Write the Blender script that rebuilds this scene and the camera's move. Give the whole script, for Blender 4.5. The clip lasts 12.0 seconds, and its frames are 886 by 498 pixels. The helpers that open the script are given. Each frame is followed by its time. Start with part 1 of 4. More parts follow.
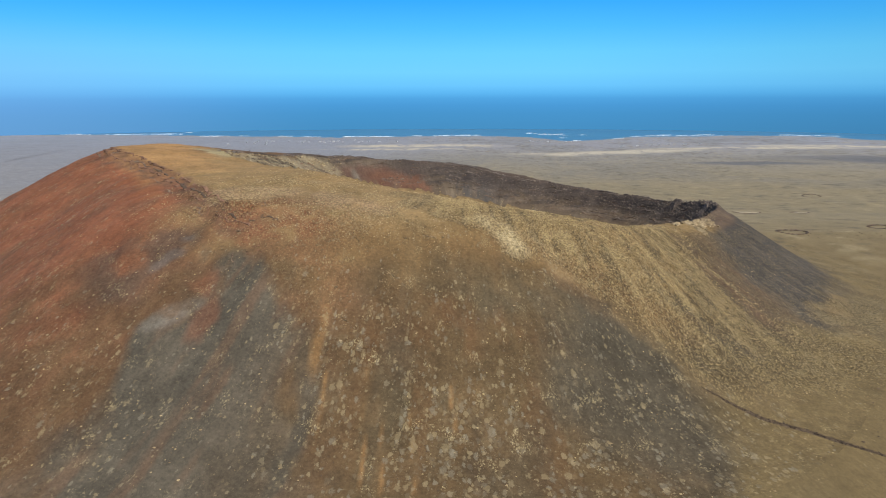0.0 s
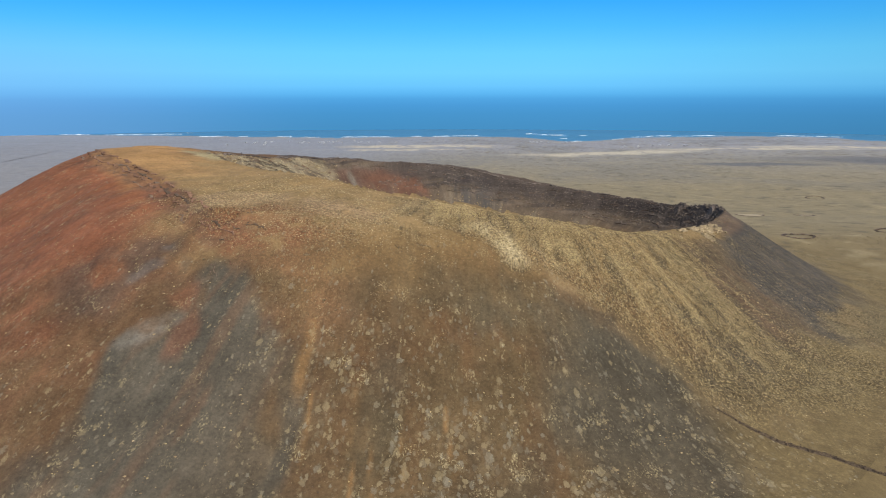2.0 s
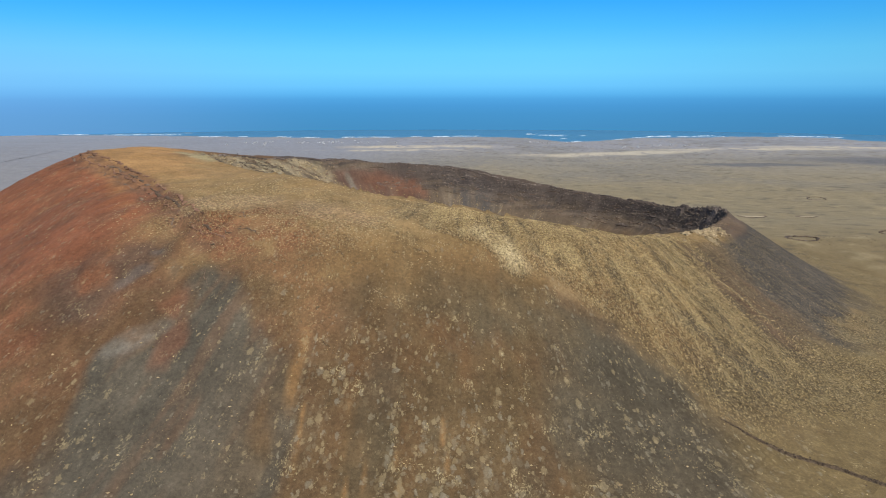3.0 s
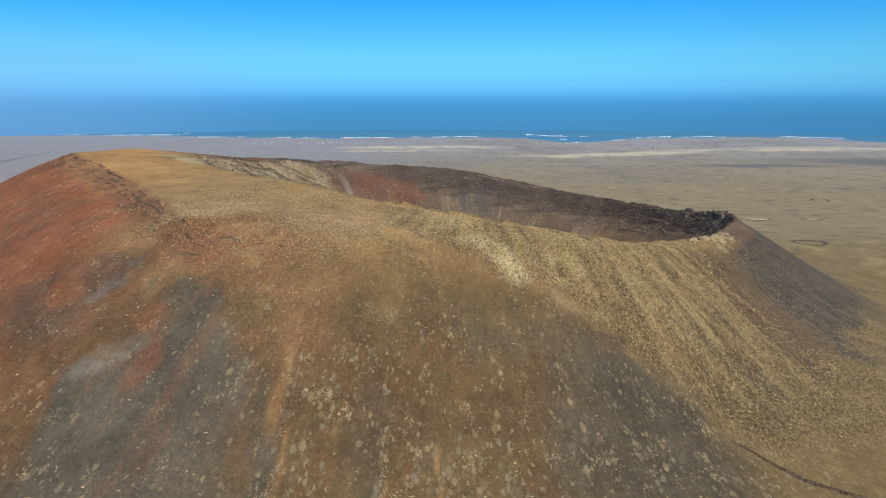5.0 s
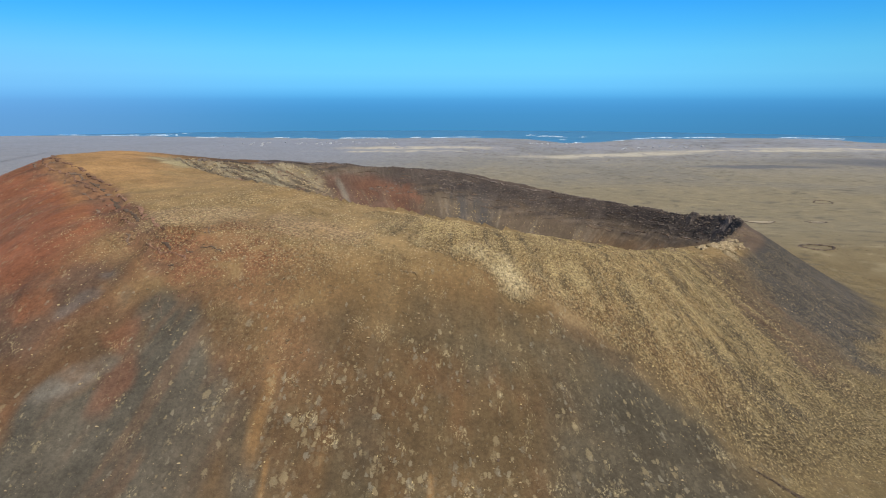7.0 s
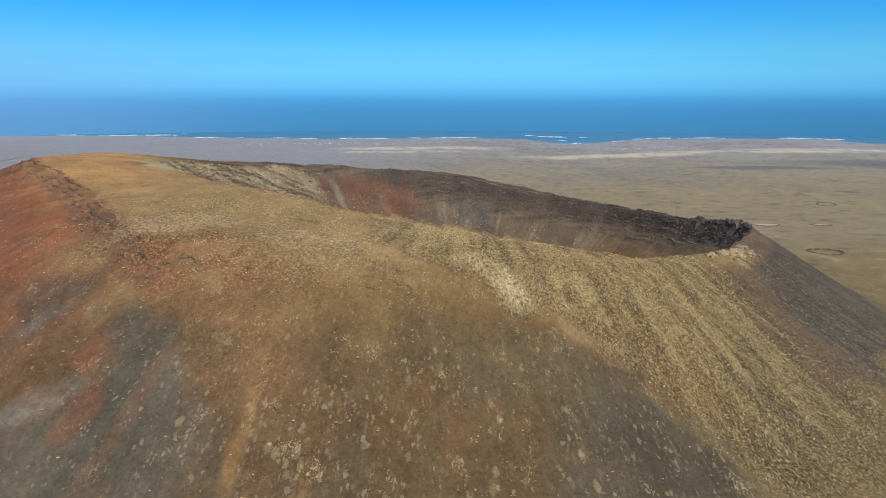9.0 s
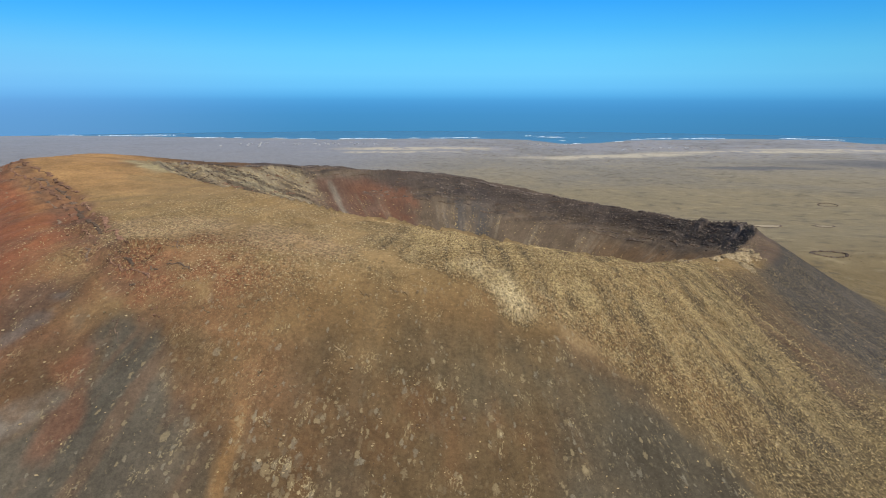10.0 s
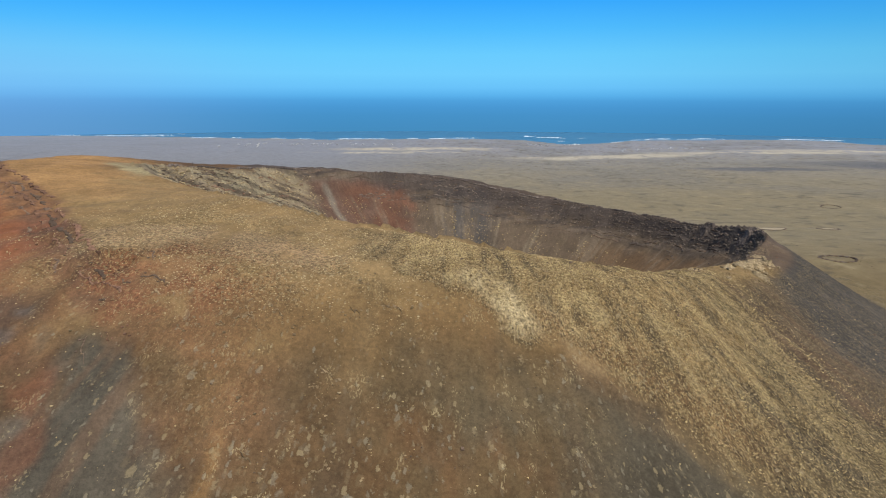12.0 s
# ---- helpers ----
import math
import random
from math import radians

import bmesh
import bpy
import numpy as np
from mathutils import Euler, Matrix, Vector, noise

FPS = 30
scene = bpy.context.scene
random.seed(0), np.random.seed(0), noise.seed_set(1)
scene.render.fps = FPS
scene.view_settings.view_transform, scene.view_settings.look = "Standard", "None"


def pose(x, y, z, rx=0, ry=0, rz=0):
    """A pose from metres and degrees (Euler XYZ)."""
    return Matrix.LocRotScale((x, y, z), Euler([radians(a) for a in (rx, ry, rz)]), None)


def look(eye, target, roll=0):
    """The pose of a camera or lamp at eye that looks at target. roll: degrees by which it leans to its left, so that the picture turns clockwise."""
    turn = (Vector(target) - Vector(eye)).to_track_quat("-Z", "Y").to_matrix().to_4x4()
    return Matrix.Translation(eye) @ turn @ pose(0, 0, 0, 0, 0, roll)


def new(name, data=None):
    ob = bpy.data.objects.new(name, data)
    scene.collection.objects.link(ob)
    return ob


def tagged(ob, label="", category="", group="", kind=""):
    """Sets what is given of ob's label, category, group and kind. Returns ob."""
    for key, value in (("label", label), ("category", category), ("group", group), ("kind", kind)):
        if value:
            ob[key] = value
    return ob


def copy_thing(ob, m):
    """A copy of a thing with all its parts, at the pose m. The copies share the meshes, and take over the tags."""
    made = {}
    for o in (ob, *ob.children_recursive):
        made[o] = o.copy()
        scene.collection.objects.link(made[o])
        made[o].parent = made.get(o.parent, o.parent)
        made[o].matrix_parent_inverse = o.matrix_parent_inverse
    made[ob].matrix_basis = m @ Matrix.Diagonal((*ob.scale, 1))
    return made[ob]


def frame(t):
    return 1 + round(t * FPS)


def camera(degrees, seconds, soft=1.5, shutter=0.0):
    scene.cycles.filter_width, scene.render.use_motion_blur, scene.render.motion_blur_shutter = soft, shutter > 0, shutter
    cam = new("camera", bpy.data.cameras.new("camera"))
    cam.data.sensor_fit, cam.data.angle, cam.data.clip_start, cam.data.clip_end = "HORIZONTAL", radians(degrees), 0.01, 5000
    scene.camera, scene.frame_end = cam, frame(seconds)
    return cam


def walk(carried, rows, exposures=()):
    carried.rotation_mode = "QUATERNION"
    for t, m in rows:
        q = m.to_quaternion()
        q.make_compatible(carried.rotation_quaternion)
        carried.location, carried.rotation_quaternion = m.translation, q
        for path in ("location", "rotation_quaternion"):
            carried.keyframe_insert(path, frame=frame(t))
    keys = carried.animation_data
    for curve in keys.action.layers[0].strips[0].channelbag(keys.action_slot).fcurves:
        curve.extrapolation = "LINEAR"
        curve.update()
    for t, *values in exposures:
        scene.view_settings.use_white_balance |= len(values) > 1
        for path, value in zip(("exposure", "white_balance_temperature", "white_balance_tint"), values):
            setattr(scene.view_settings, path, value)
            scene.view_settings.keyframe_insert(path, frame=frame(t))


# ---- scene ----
cam = camera(66.0, 12.0, soft=1.05)
EYE = 230.0
# seconds, x, y, rise, yaw, pitch, roll: a level flight towards the crater
ROWS = [
    (0.0, 0.000, 0.000, 0.000, 0.000, -12.654, 0.122),
    (1.0, 0.781, 6.283, 0.113, 0.013, -12.639, 0.103),
    (2.0, 1.522, 12.619, 0.205, 0.020, -12.625, 0.083),
    (3.0, 2.221, 19.000, 0.276, 0.022, -12.610, 0.063),
    (4.0, 2.876, 25.418, 0.326, 0.019, -12.597, 0.042),
    (5.0, 3.485, 31.867, 0.354, 0.010, -12.583, 0.020),
    (6.0, 4.046, 38.339, 0.361, -0.003, -12.570, -0.002),
    (7.0, 4.556, 44.827, 0.347, -0.022, -12.556, -0.026),
    (8.0, 5.015, 51.323, 0.311, -0.046, -12.543, -0.050),
    (9.0, 5.419, 57.820, 0.254, -0.075, -12.531, -0.074),
    (10.0, 5.767, 64.311, 0.176, -0.110, -12.518, -0.100),
    (11.0, 6.056, 70.788, 0.077, -0.150, -12.506, -0.126),
    (12.0, 6.285, 77.244, -0.044, -0.195, -12.494, -0.153),
]
walk(cam, [(t, pose(x, y, EYE + z, 90 + pitch, roll, yaw)) for t, x, y, z, yaw, pitch, roll in ROWS],
     [(0.0, 0.0), (6.5, -0.01), (9.5, -0.06), (12.0, -0.09)])

# ---- light ----
SUN_UP, SUN_FROM = 55.0, 304.0      # degrees above the horizon; where the sun stands, counted from +x towards +y
sun_way = Vector((math.cos(radians(SUN_FROM)) * math.cos(radians(SUN_UP)),
                  math.sin(radians(SUN_FROM)) * math.cos(radians(SUN_UP)), math.sin(radians(SUN_UP))))
world = bpy.data.worlds.new("sky")
scene.world = world
world.use_nodes = True
wn = world.node_tree
sky = wn.nodes.new("ShaderNodeTexSky")
sky.sky_type = "NISHITA"
sky.sun_disc = False
sky.sun_elevation = radians(SUN_UP)
sky.sun_rotation = radians(90.0 - SUN_FROM)
sky.altitude = 0
sky.air_density, sky.dust_density, sky.ozone_density = 1.0, 0.6, 4.0
wn.links.new(sky.outputs[0], wn.nodes["Background"].inputs[0])
wn.nodes["Background"].inputs[1].default_value = 0.12
sun = new("sun", bpy.data.lights.new("sun", "SUN"))
sun.data.energy, sun.data.angle, sun.data.color = 4.6, radians(0.5), (1.0, 0.945, 0.845)
sun.matrix_world = look((0, 0, 500), Vector((0, 0, 500)) - sun_way)

# ---- terrain shape ----
CX, CY = 15.0, 400.0                # middle of the crater
# degrees, radius of the crater's edge, its height, width of the shoulder, height of its outer edge, outer slope
RIM = [
    (0, 147, 168.1, 3, 164.9, 36.4), (25, 150, 160.8, 4, 158.1, 32.0), (50, 154, 160.4, 5, 159.3, 30.1), (75, 144, 168.0, 3, 171.6, 29.9),
    (90, 141, 176.3, 10, 177.0, 29.9), (115, 141, 182.3, 12, 183.0, 29.9), (140, 137, 188.8, 11, 191.0, 29.9), (160, 130, 192.9, 28, 196.5, 29.7),
    (180, 139, 198.8, 40, 206.4, 29.4), (200, 140, 204.1, 51, 209.2, 29.9), (218, 125, 198.8, 58, 203.5, 30.9), (236, 129, 199.6, 69, 197.1, 32.1),
    (254, 124, 193.7, 56, 194.3, 33.2), (270, 125, 188.6, 37, 190.5, 33.7), (288, 130, 181.5, 17, 181.7, 31.1), (304, 117, 172.1, 17, 175.2, 30.8),
    (320, 127, 171.7, 10, 170.5, 31.3), (340, 129.5, 167.5, 13.5, 167.5, 33.1),
]
# height of the plain along the way to the sea
PLAIN_Y = [-6000, 0, 300, 500, 740, 820, 1000, 1500, 2500, 4115, 4400]
PLAIN_Z = [140, 136, 134.5, 130, 104, 90, 78, 55, 28, 1.2, -4]


def periodic(column, theta):
    """Smooth periodic reading of a column of RIM at the angles theta (degrees)."""
    a = np.array([r[0] for r in RIM], float)
    v = np.array([r[column] for r in RIM], float)
    a = np.concatenate([a[-3:] - 360, a, a[:3] + 360])
    v = np.concatenate([v[-3:], v, v[:3]])
    m = np.gradient(v, a)
    theta = np.mod(theta, 360.0)
    i = np.clip(np.searchsorted(a, theta, side="right") - 1, 0, len(a) - 2)
    h = a[i + 1] - a[i]
    u = (theta - a[i]) / h
    return ((2 * u**3 - 3 * u**2 + 1) * v[i] + (u**3 - 2 * u**2 + u) * h * m[i]
            + (-2 * u**3 + 3 * u**2) * v[i + 1] + (u**3 - u**2) * h * m[i + 1])


def hashed(ix, iy, seed):
    n = (ix.astype(np.int64) * 374761393 + iy.astype(np.int64) * 668265263 + seed * 974634777) & 0xFFFFFFFF
    n = ((n ^ (n >> 13)) * 1274126177) & 0xFFFFFFFF
    n = n ^ (n >> 16)
    return (n & 0xFFFFFF) / float(0xFFFFFF)


def value_noise(x, y, seed=0):
    """Smooth noise from -1 to 1."""
    x0, y0 = np.floor(x), np.floor(y)
    u, v = x - x0, y - y0
    u, v = u * u * u * (u * (u * 6 - 15) + 10), v * v * v * (v * (v * 6 - 15) + 10)
    a, b = hashed(x0, y0, seed), hashed(x0 + 1, y0, seed)
    c, d = hashed(x0, y0 + 1, seed), hashed(x0 + 1, y0 + 1, seed)
    return 2 * ((a * (1 - u) + b * u) * (1 - v) + (c * (1 - u) + d * u) * v) - 1


def fbm(x, y, seed=0, octaves=4):
    total, amount, norm = 0, 1.0, 0.0
    for k in range(octaves):
        total = total + amount * value_noise(x, y, seed + 17 * k)
        norm += amount
        x, y, amount = x * 2.03 + 11.3, y * 2.03 - 7.7, amount * 0.5
    return total / norm


def smooth(a, b, x):
    u = np.clip((x - a) / (b - a), 0, 1)
    return u * u * (3 - 2 * u)


# bearing (x over y) and distance of the shoreline
COAST = [(-1.2, 4450), (-0.635, 4190), (-0.47, 4130), (-0.37, 4080), (-0.28, 3950), (-0.15, 3890), (0.0, 3960), (0.055, 3960), (0.12, 3870), (0.15, 3640),
         (0.176, 3500), (0.21, 3520), (0.237, 3640), (0.266, 3830), (0.32, 3870), (0.395, 3950), (0.485, 3950), (0.566, 3810), (0.60, 3620), (0.64, 3490), (1.2, 3450)]


def coast_y(x, y):
    u = x / np.maximum(y, 200.0)
    return np.interp(u, [c[0] for c in COAST], [c[1] for c in COAST]) + fbm(u * 60, u * 0, 71, 3) * 35


def plain_height(x, y):
    near = 1 + (4115.0 / coast_y(x, y) - 1) * smooth(1200, 2600, y)
    z = np.interp(y * near, PLAIN_Y, PLAIN_Z)
    roll = fbm(x / 160, y / 160, 5, 3) * 2.2 + fbm(x / 34, y / 34, 9, 3) * 0.5
    far = smooth(300, 1200, np.abs(y)) * smooth(4100, 3000, y)
    return z + roll * (0.35 + far)


def polar(x, y):
    dx, dy = x - CX, y - CY
    return np.hypot(dx, dy), np.degrees(np.arctan2(dy, dx))


# the summit ridge: degrees and radius of its broken edge
RIDGE_TH = [192, 197, 207, 212, 218, 222, 231, 235, 238, 241, 244, 250]
RIDGE_R = [194, 193, 187, 180, 177, 176, 183, 186, 189, 193, 194, 194]
RIDGE_UP_TH = [192, 197, 205, 209, 218, 221, 227, 234, 237, 240, 242, 250]
RIDGE_UP_R = [191, 190, 182, 176, 172, 170, 175, 180, 183, 186, 184, 183]


def scarp(r, th):
    """Drop of the ground over the two broken edges of the summit ridge."""
    t = np.mod(th, 360.0)
    at = np.interp(t, RIDGE_TH, RIDGE_R) + fbm(t * 1.3, r * 0 + 2.0, 25, 4) * 1.2
    low = np.interp(t, RIDGE_UP_TH, RIDGE_UP_R) + fbm(t * 1.1, r * 0 + 7.0, 27, 4) * 1.2
    on = smooth(193, 198, t) * smooth(249, 243, t)
    one = np.clip(0.6 + fbm(t * 0.9, r * 0, 29, 3), 0.05, 1.2)
    two = np.clip(0.5 + fbm(t * 0.8, r * 0 + 4.0, 30, 3), 0.0, 1.2)
    return on * (1.5 * one * smooth(0, 1.1, r - at) * smooth(26, 3, r - at) + 1.35 * two * smooth(0, 1.0, r - low) * smooth(24, 3, r - low))


def cone_height(x, y, detail=True):
    """Height of the volcano over the whole plan, meeting the plain at its foot."""
    r, th = polar(x, y)
    edge, top, wide, lip, slope = (periodic(k, th) for k in (1, 2, 3, 4, 5))
    if detail:
        edge = edge + fbm(th / 9, th * 0 + 0.5, 21, 3) * 2.0
    # inside: a cliff of layered lava, then scree down to the floor
    d = edge - r
    cliff = np.where((np.mod(th, 360) < 185) | (np.mod(th, 360) > 325), 13.0, 5.0)
    run = cliff * 0.75
    ins = top - np.where(d < run, d * (cliff / run), cliff + (d - run) * math.tan(radians(33)))
    floor = 108 + 0.02 * r
    ins = np.logaddexp(ins / 5, floor / 5) * 5
    # the shoulder and the outer slope
    s = np.clip((r - edge) / np.maximum(wide, 1), 0, 1)
    crown = top + (lip - top) * s
    over = r - edge - wide
    rnd = np.clip(wide * 0.35, 5, 16)
    drop = np.tan(np.radians(slope)) * (np.sqrt(over**2 + rnd**2) + over) / 2
    out = crown - drop
    base = plain_height(x, y) - 0.6
    out = base + np.logaddexp(0, (out - base) / 7) * 7
    z = np.where(d > 0, ins, out)
    if detail:
        on = smooth(1, 12, z - base)
        z = z + on * np.where(d > 0, fbm(x / 6, y / 6, 31, 4) * 0.9 + fbm(np.radians(th) * 14, z / 1.5, 32, 3) * 1.1 * smooth(24, 12, d), fbm(x / 22, y / 22, 33, 3) * 0.9 + fbm(x / 4, y / 4, 35, 4) * 0.20
                              + fbm(np.radians(th) * 150 / 5, r / 50, 37, 3) * 0.5)
        z = z - scarp(r, th)
        # hummocks of the stony belt
        z = z + (fbm(x / 2.4, y / 2.4, 39, 4) * 0.62 + fbm(np.radians(th) * 200 / 4, r / 14.0, 40, 3) * 0.35) * smooth(258, 274, np.mod(th, 360)) * smooth(326, 308, np.mod(th, 360)) * smooth(240, 205, r) * (d < -2)
    return z


# ---- end of shape ----
# ---- colours of the ground, from what lies where, with haze over the far plain ----
def blob(x, y, cx, cy, a, b, turn=0.0):
    """1 inside an ellipse of half-axes a and b, fading to 0 round it."""
    c, s = math.cos(radians(turn)), math.sin(radians(turn))
    u, v = (x - cx) * c + (y - cy) * s, (y - cy) * c - (x - cx) * s
    return smooth(1.35, 0.55, np.sqrt((u / a)**2 + (v / b)**2))


def mix(col, other, f):
    f = np.clip(f, 0, 1)[..., None]
    return col * (1 - f) + np.array(other) * f


RED, RUST, BROWN, ASH = (0.245, 0.092, 0.045), (0.205, 0.092, 0.038), (0.119, 0.078, 0.037), (0.094, 0.079, 0.049)
OCHRE, TAN, STRAW, PALE = (0.400, 0.228, 0.092), (0.295, 0.194, 0.086), (0.280, 0.184, 0.080), (0.505, 0.380, 0.185)
SLATE, BLACK, ORANGE = (0.056, 0.049, 0.043), (0.084, 0.068, 0.057), (0.260, 0.145, 0.058)


def dip_of(arc, z):
    """Layers of lava that dip into the western crater wall."""
    return fbm(arc / 30, (z - 0.42 * arc) / 1.5, 83, 3)


def plain_tint(x, y):
    """Colour and stoniness of the plain; the colour turns grey and bluish far out to stand for haze."""
    n1 = fbm(x / 85, y / 130, 41, 5)
    n2 = fbm(x / 22, y / 38, 43, 4)
    n3 = fbm(x / 420, y / 420, 45, 5)
    col = np.zeros(x.shape + (3,)) + np.array((0.172, 0.123, 0.056))
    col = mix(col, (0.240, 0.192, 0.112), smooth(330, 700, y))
    # distance haze put into the colour: greyer towards the sea
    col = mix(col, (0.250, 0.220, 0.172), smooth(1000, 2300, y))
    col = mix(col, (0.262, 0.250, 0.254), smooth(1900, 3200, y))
    col = mix(col, (0.262, 0.204, 0.110), 0.28 * smooth(0.05, 0.5, n2 + 0.5 * n1) * smooth(2000, 500, y))
    col = mix(col, (0.178, 0.150, 0.100), 0.26 * smooth(0.05, 0.45, n1 - 0.4 * n2))
    col = mix(col, (0.176, 0.164, 0.148), 0.34 * smooth(0.05, 0.4, n3 + 0.3 * n1) * smooth(900, 1600, y))
    n4 = fbm(x / 15, y / 15, 49, 3)
    col = mix(col, (0.105, 0.088, 0.062), 0.6 * smooth(0.36, 0.55, n4 + 0.25 * n1) * smooth(330, 480, y))
    col = mix(col, (0.330, 0.265, 0.150), 0.5 * smooth(0.38, 0.6, -n4 + 0.2 * n2) * smooth(330, 480, y))
    # haze over the far left, painted in as bluish grey
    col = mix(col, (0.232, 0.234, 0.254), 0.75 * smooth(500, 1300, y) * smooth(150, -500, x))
    # bare pale sand and dark lava fields on the way to the shore
    warp = n3 * 90 + n1 * 60
    sand = np.maximum.reduce([blob(x, y + warp * 0.5, 640, 2570, 390, 105, 18), blob(x, y + warp * 0.6, 1270, 2800, 420, 75, 4), blob(x, y + warp * 0.6, 1800, 2950, 600, 70),
                              blob(x, y + warp, -90, 3000, 330, 120), blob(x, y + warp * 0.5, -200, 2750, 300, 60)])
    col = mix(col, (0.470, 0.405, 0.300), 0.95 * sand * smooth(-0.6, 0.0, n2 + n1))
    lava = np.maximum(blob(x, y + warp, 1750, 2150, 700, 230), blob(x, y + warp, 880, 1950, 200, 70))
    col = mix(col, (0.115, 0.112, 0.118), 0.8 * lava)
    beach = smooth(260, 40, coast_y(x, y) - y)
    col = mix(col, (0.280, 0.255, 0.230), 0.6 * beach * smooth(-0.3, 0.3, n1 + n2))
    return col, 0.08 + 0.22 * smooth(0, 0.5, n2), 0.25 * smooth(0.1, 0.5, n1) + 0.3 * smooth(330, 250, y)


def cone_tint(x, y, z):
    """Colour, stoniness and amount of pale patches on the volcano."""
    r, th = polar(x, y)
    th = np.mod(th, 360.0)
    ea = np.where(th < 150, th + 360, th)
    edge, wide = periodic(1, th), periodic(3, th)
    d, over = edge - r, r - edge - wide
    wx, wy = x + fbm(x / 18, y / 18, 51, 4) * 9, y + fbm(x / 18, y / 18, 53, 4) * 9
    arc = np.radians(th) * 200
    rill = fbm(arc / 5, r / 60, 55, 4)
    n = fbm(x / 10, y / 10, 57, 4)
    bl = lambda *a: blob(wx, wy, *a)
    col = np.zeros(x.shape + (3,)) + np.array(BROWN)
    col = mix(col, ASH, 0.4 * smooth(0.0, 0.6, rill + 0.3 * n))
    col = mix(col, RUST, 0.18 * smooth(0.1, 0.6, -rill + 0.4 * n))
    col = mix(col, (0.140, 0.075, 0.038), 0.6 * smooth(268, 248, th + n * 8))
    front = smooth(6, 26, over) * smooth(236, 250, th) * smooth(300, 285, th)
    col = mix(col, (0.086, 0.065, 0.040), 0.45 * front * smooth(0.0, 0.45, fbm(x / 12, y / 20, 89, 4)))
    col = mix(col, (0.165, 0.100, 0.045), 0.4 * front * smooth(0.1, 0.5, fbm(x / 9 + 30, y / 18, 90, 4)))
    # the red western flank
    west = smooth(246, 231, th + n * 5) * smooth(168, 180, th) * np.where(th < 196, smooth(-4, 4, over), smooth(-7, -3, r - np.interp(th, RIDGE_TH, RIDGE_R) + n * 2))
    col = mix(col, RED, 0.92 * west * smooth(275, 215, r + n * 20))
    col = mix(col, (0.235, 0.100, 0.055), 0.5 * west * smooth(0.1, 0.5, fbm(arc / 5, r / 40, 59, 3)))
    col = mix(col, (0.150, 0.080, 0.045), 0.4 * west * smooth(0.0, 0.5, fbm(x / 9 + 40, y / 9, 61, 4)))
    # crown of the near rim and the summit plateau
    col = mix(col, TAN, 0.9 * smooth(20, -3, over + n * 16) * smooth(196, 214, th) * (1 - smooth(322, 332, th)) * (1 - west))
    col = mix(col, (0.132, 0.090, 0.060), 0.9 * smooth(10, -3, over + n * 6) * smooth(322, 332, th))
    col = mix(col, (0.085, 0.066, 0.056), 0.85 * smooth(6, 0, over) * smooth(348, 356, ea) * smooth(530, 520, ea))
    col = mix(col, OCHRE, 0.9 * smooth(136, 160, r + n * 10) * smooth(4, -4, over) * smooth(232, 212, th + n * 8) * smooth(168, 182, th + n * 6))
    col = mix(col, (0.27, 0.155, 0.065), 0.4 * smooth(4, -4, over) * smooth(0.0, 0.4, fbm(x / 30, y / 9, 63, 3)) * smooth(250, 220, th) * smooth(168, 182, th))
    col = mix(col, (0.330, 0.282, 0.160), 0.8 * np.maximum(bl(-122, 385, 8, 22), bl(-116, 352, 10, 16, 30)) * smooth(-0.6, 0.1, n))
    col = mix(col, RUST, 0.75 * bl(-50, 232, 26, 13, 20) * smooth(-0.5, 0.3, n))
    col = mix(col, (0.190, 0.076, 0.040), 0.5 * bl(-60, 226, 11, 6, 10))
    band = smooth(-9, -5, r - np.interp(th, RIDGE_TH, RIDGE_R) + n * 3) * smooth(9, 3, r - np.interp(th, RIDGE_TH, RIDGE_R) + n * 4) * smooth(194, 199, th) * smooth(250, 243, th)
    col = mix(col, (0.150, 0.074, 0.046), 0.6 * band)
    col = mix(col, (0.085, 0.055, 0.042), 0.4 * band * smooth(0.0, 0.4, fbm(x / 4, y / 4, 77, 4)))
    col = mix(col, (0.440, 0.290, 0.155), 0.9 * np.maximum(bl(-62, 247, 24, 9, 12), bl(-36, 240, 20, 9, -5)) * smooth(-0.45, 0.25, n))
    col = mix(col, (0.104, 0.068, 0.047), 0.65 * np.maximum(bl(-92, 214, 16, 10, 20), bl(-100, 205, 14, 10)) * smooth(-0.6, 0.1, n))
    # grey ash tongues on the front
    wob = fbm(x / 7, y / 14, 85, 4)
    lo = np.interp(r, [200, 206, 221, 229, 236, 241, 257, 276, 290], [247, 246, 246.8, 246.6, 244.8, 244.6, 246.6, 247.5, 248])
    hi = np.interp(r, [200, 206, 220, 230, 237, 261, 290], [247, 248.5, 253.2, 255.5, 257.6, 259.5, 260])
    grey = smooth(-1.2 - 0.05 * np.maximum(r - 238, 0), 1.2, (th - lo) + wob * 2.6) * smooth(1.4, -1.6, (th - hi) + wob * 3.4) * smooth(201, 208, r)
    col = mix(col, (0.104, 0.089, 0.064), 0.92 * grey * (1 - 0.45 * smooth(252, 258, th)))
    col = mix(col, (0.078, 0.068, 0.050), 0.5 * grey * smooth(0.1, 0.5, fbm(arc / 6, r / 24, 88, 4)))
    col = mix(col, (0.165, 0.090, 0.050), 0.42 * grey * smooth(0.15, 0.5, fbm(arc / 4, r / 34, 86, 3)))
    # rust-coloured cinders under the crown
    rusty = np.maximum(bl(-46, 222, 27, 20, 15), bl(-38, 200, 16, 16)) * (1 - grey)
    col = mix(col, (0.245, 0.122, 0.055), 0.5 * rusty * smooth(-0.6, 0.2, n))
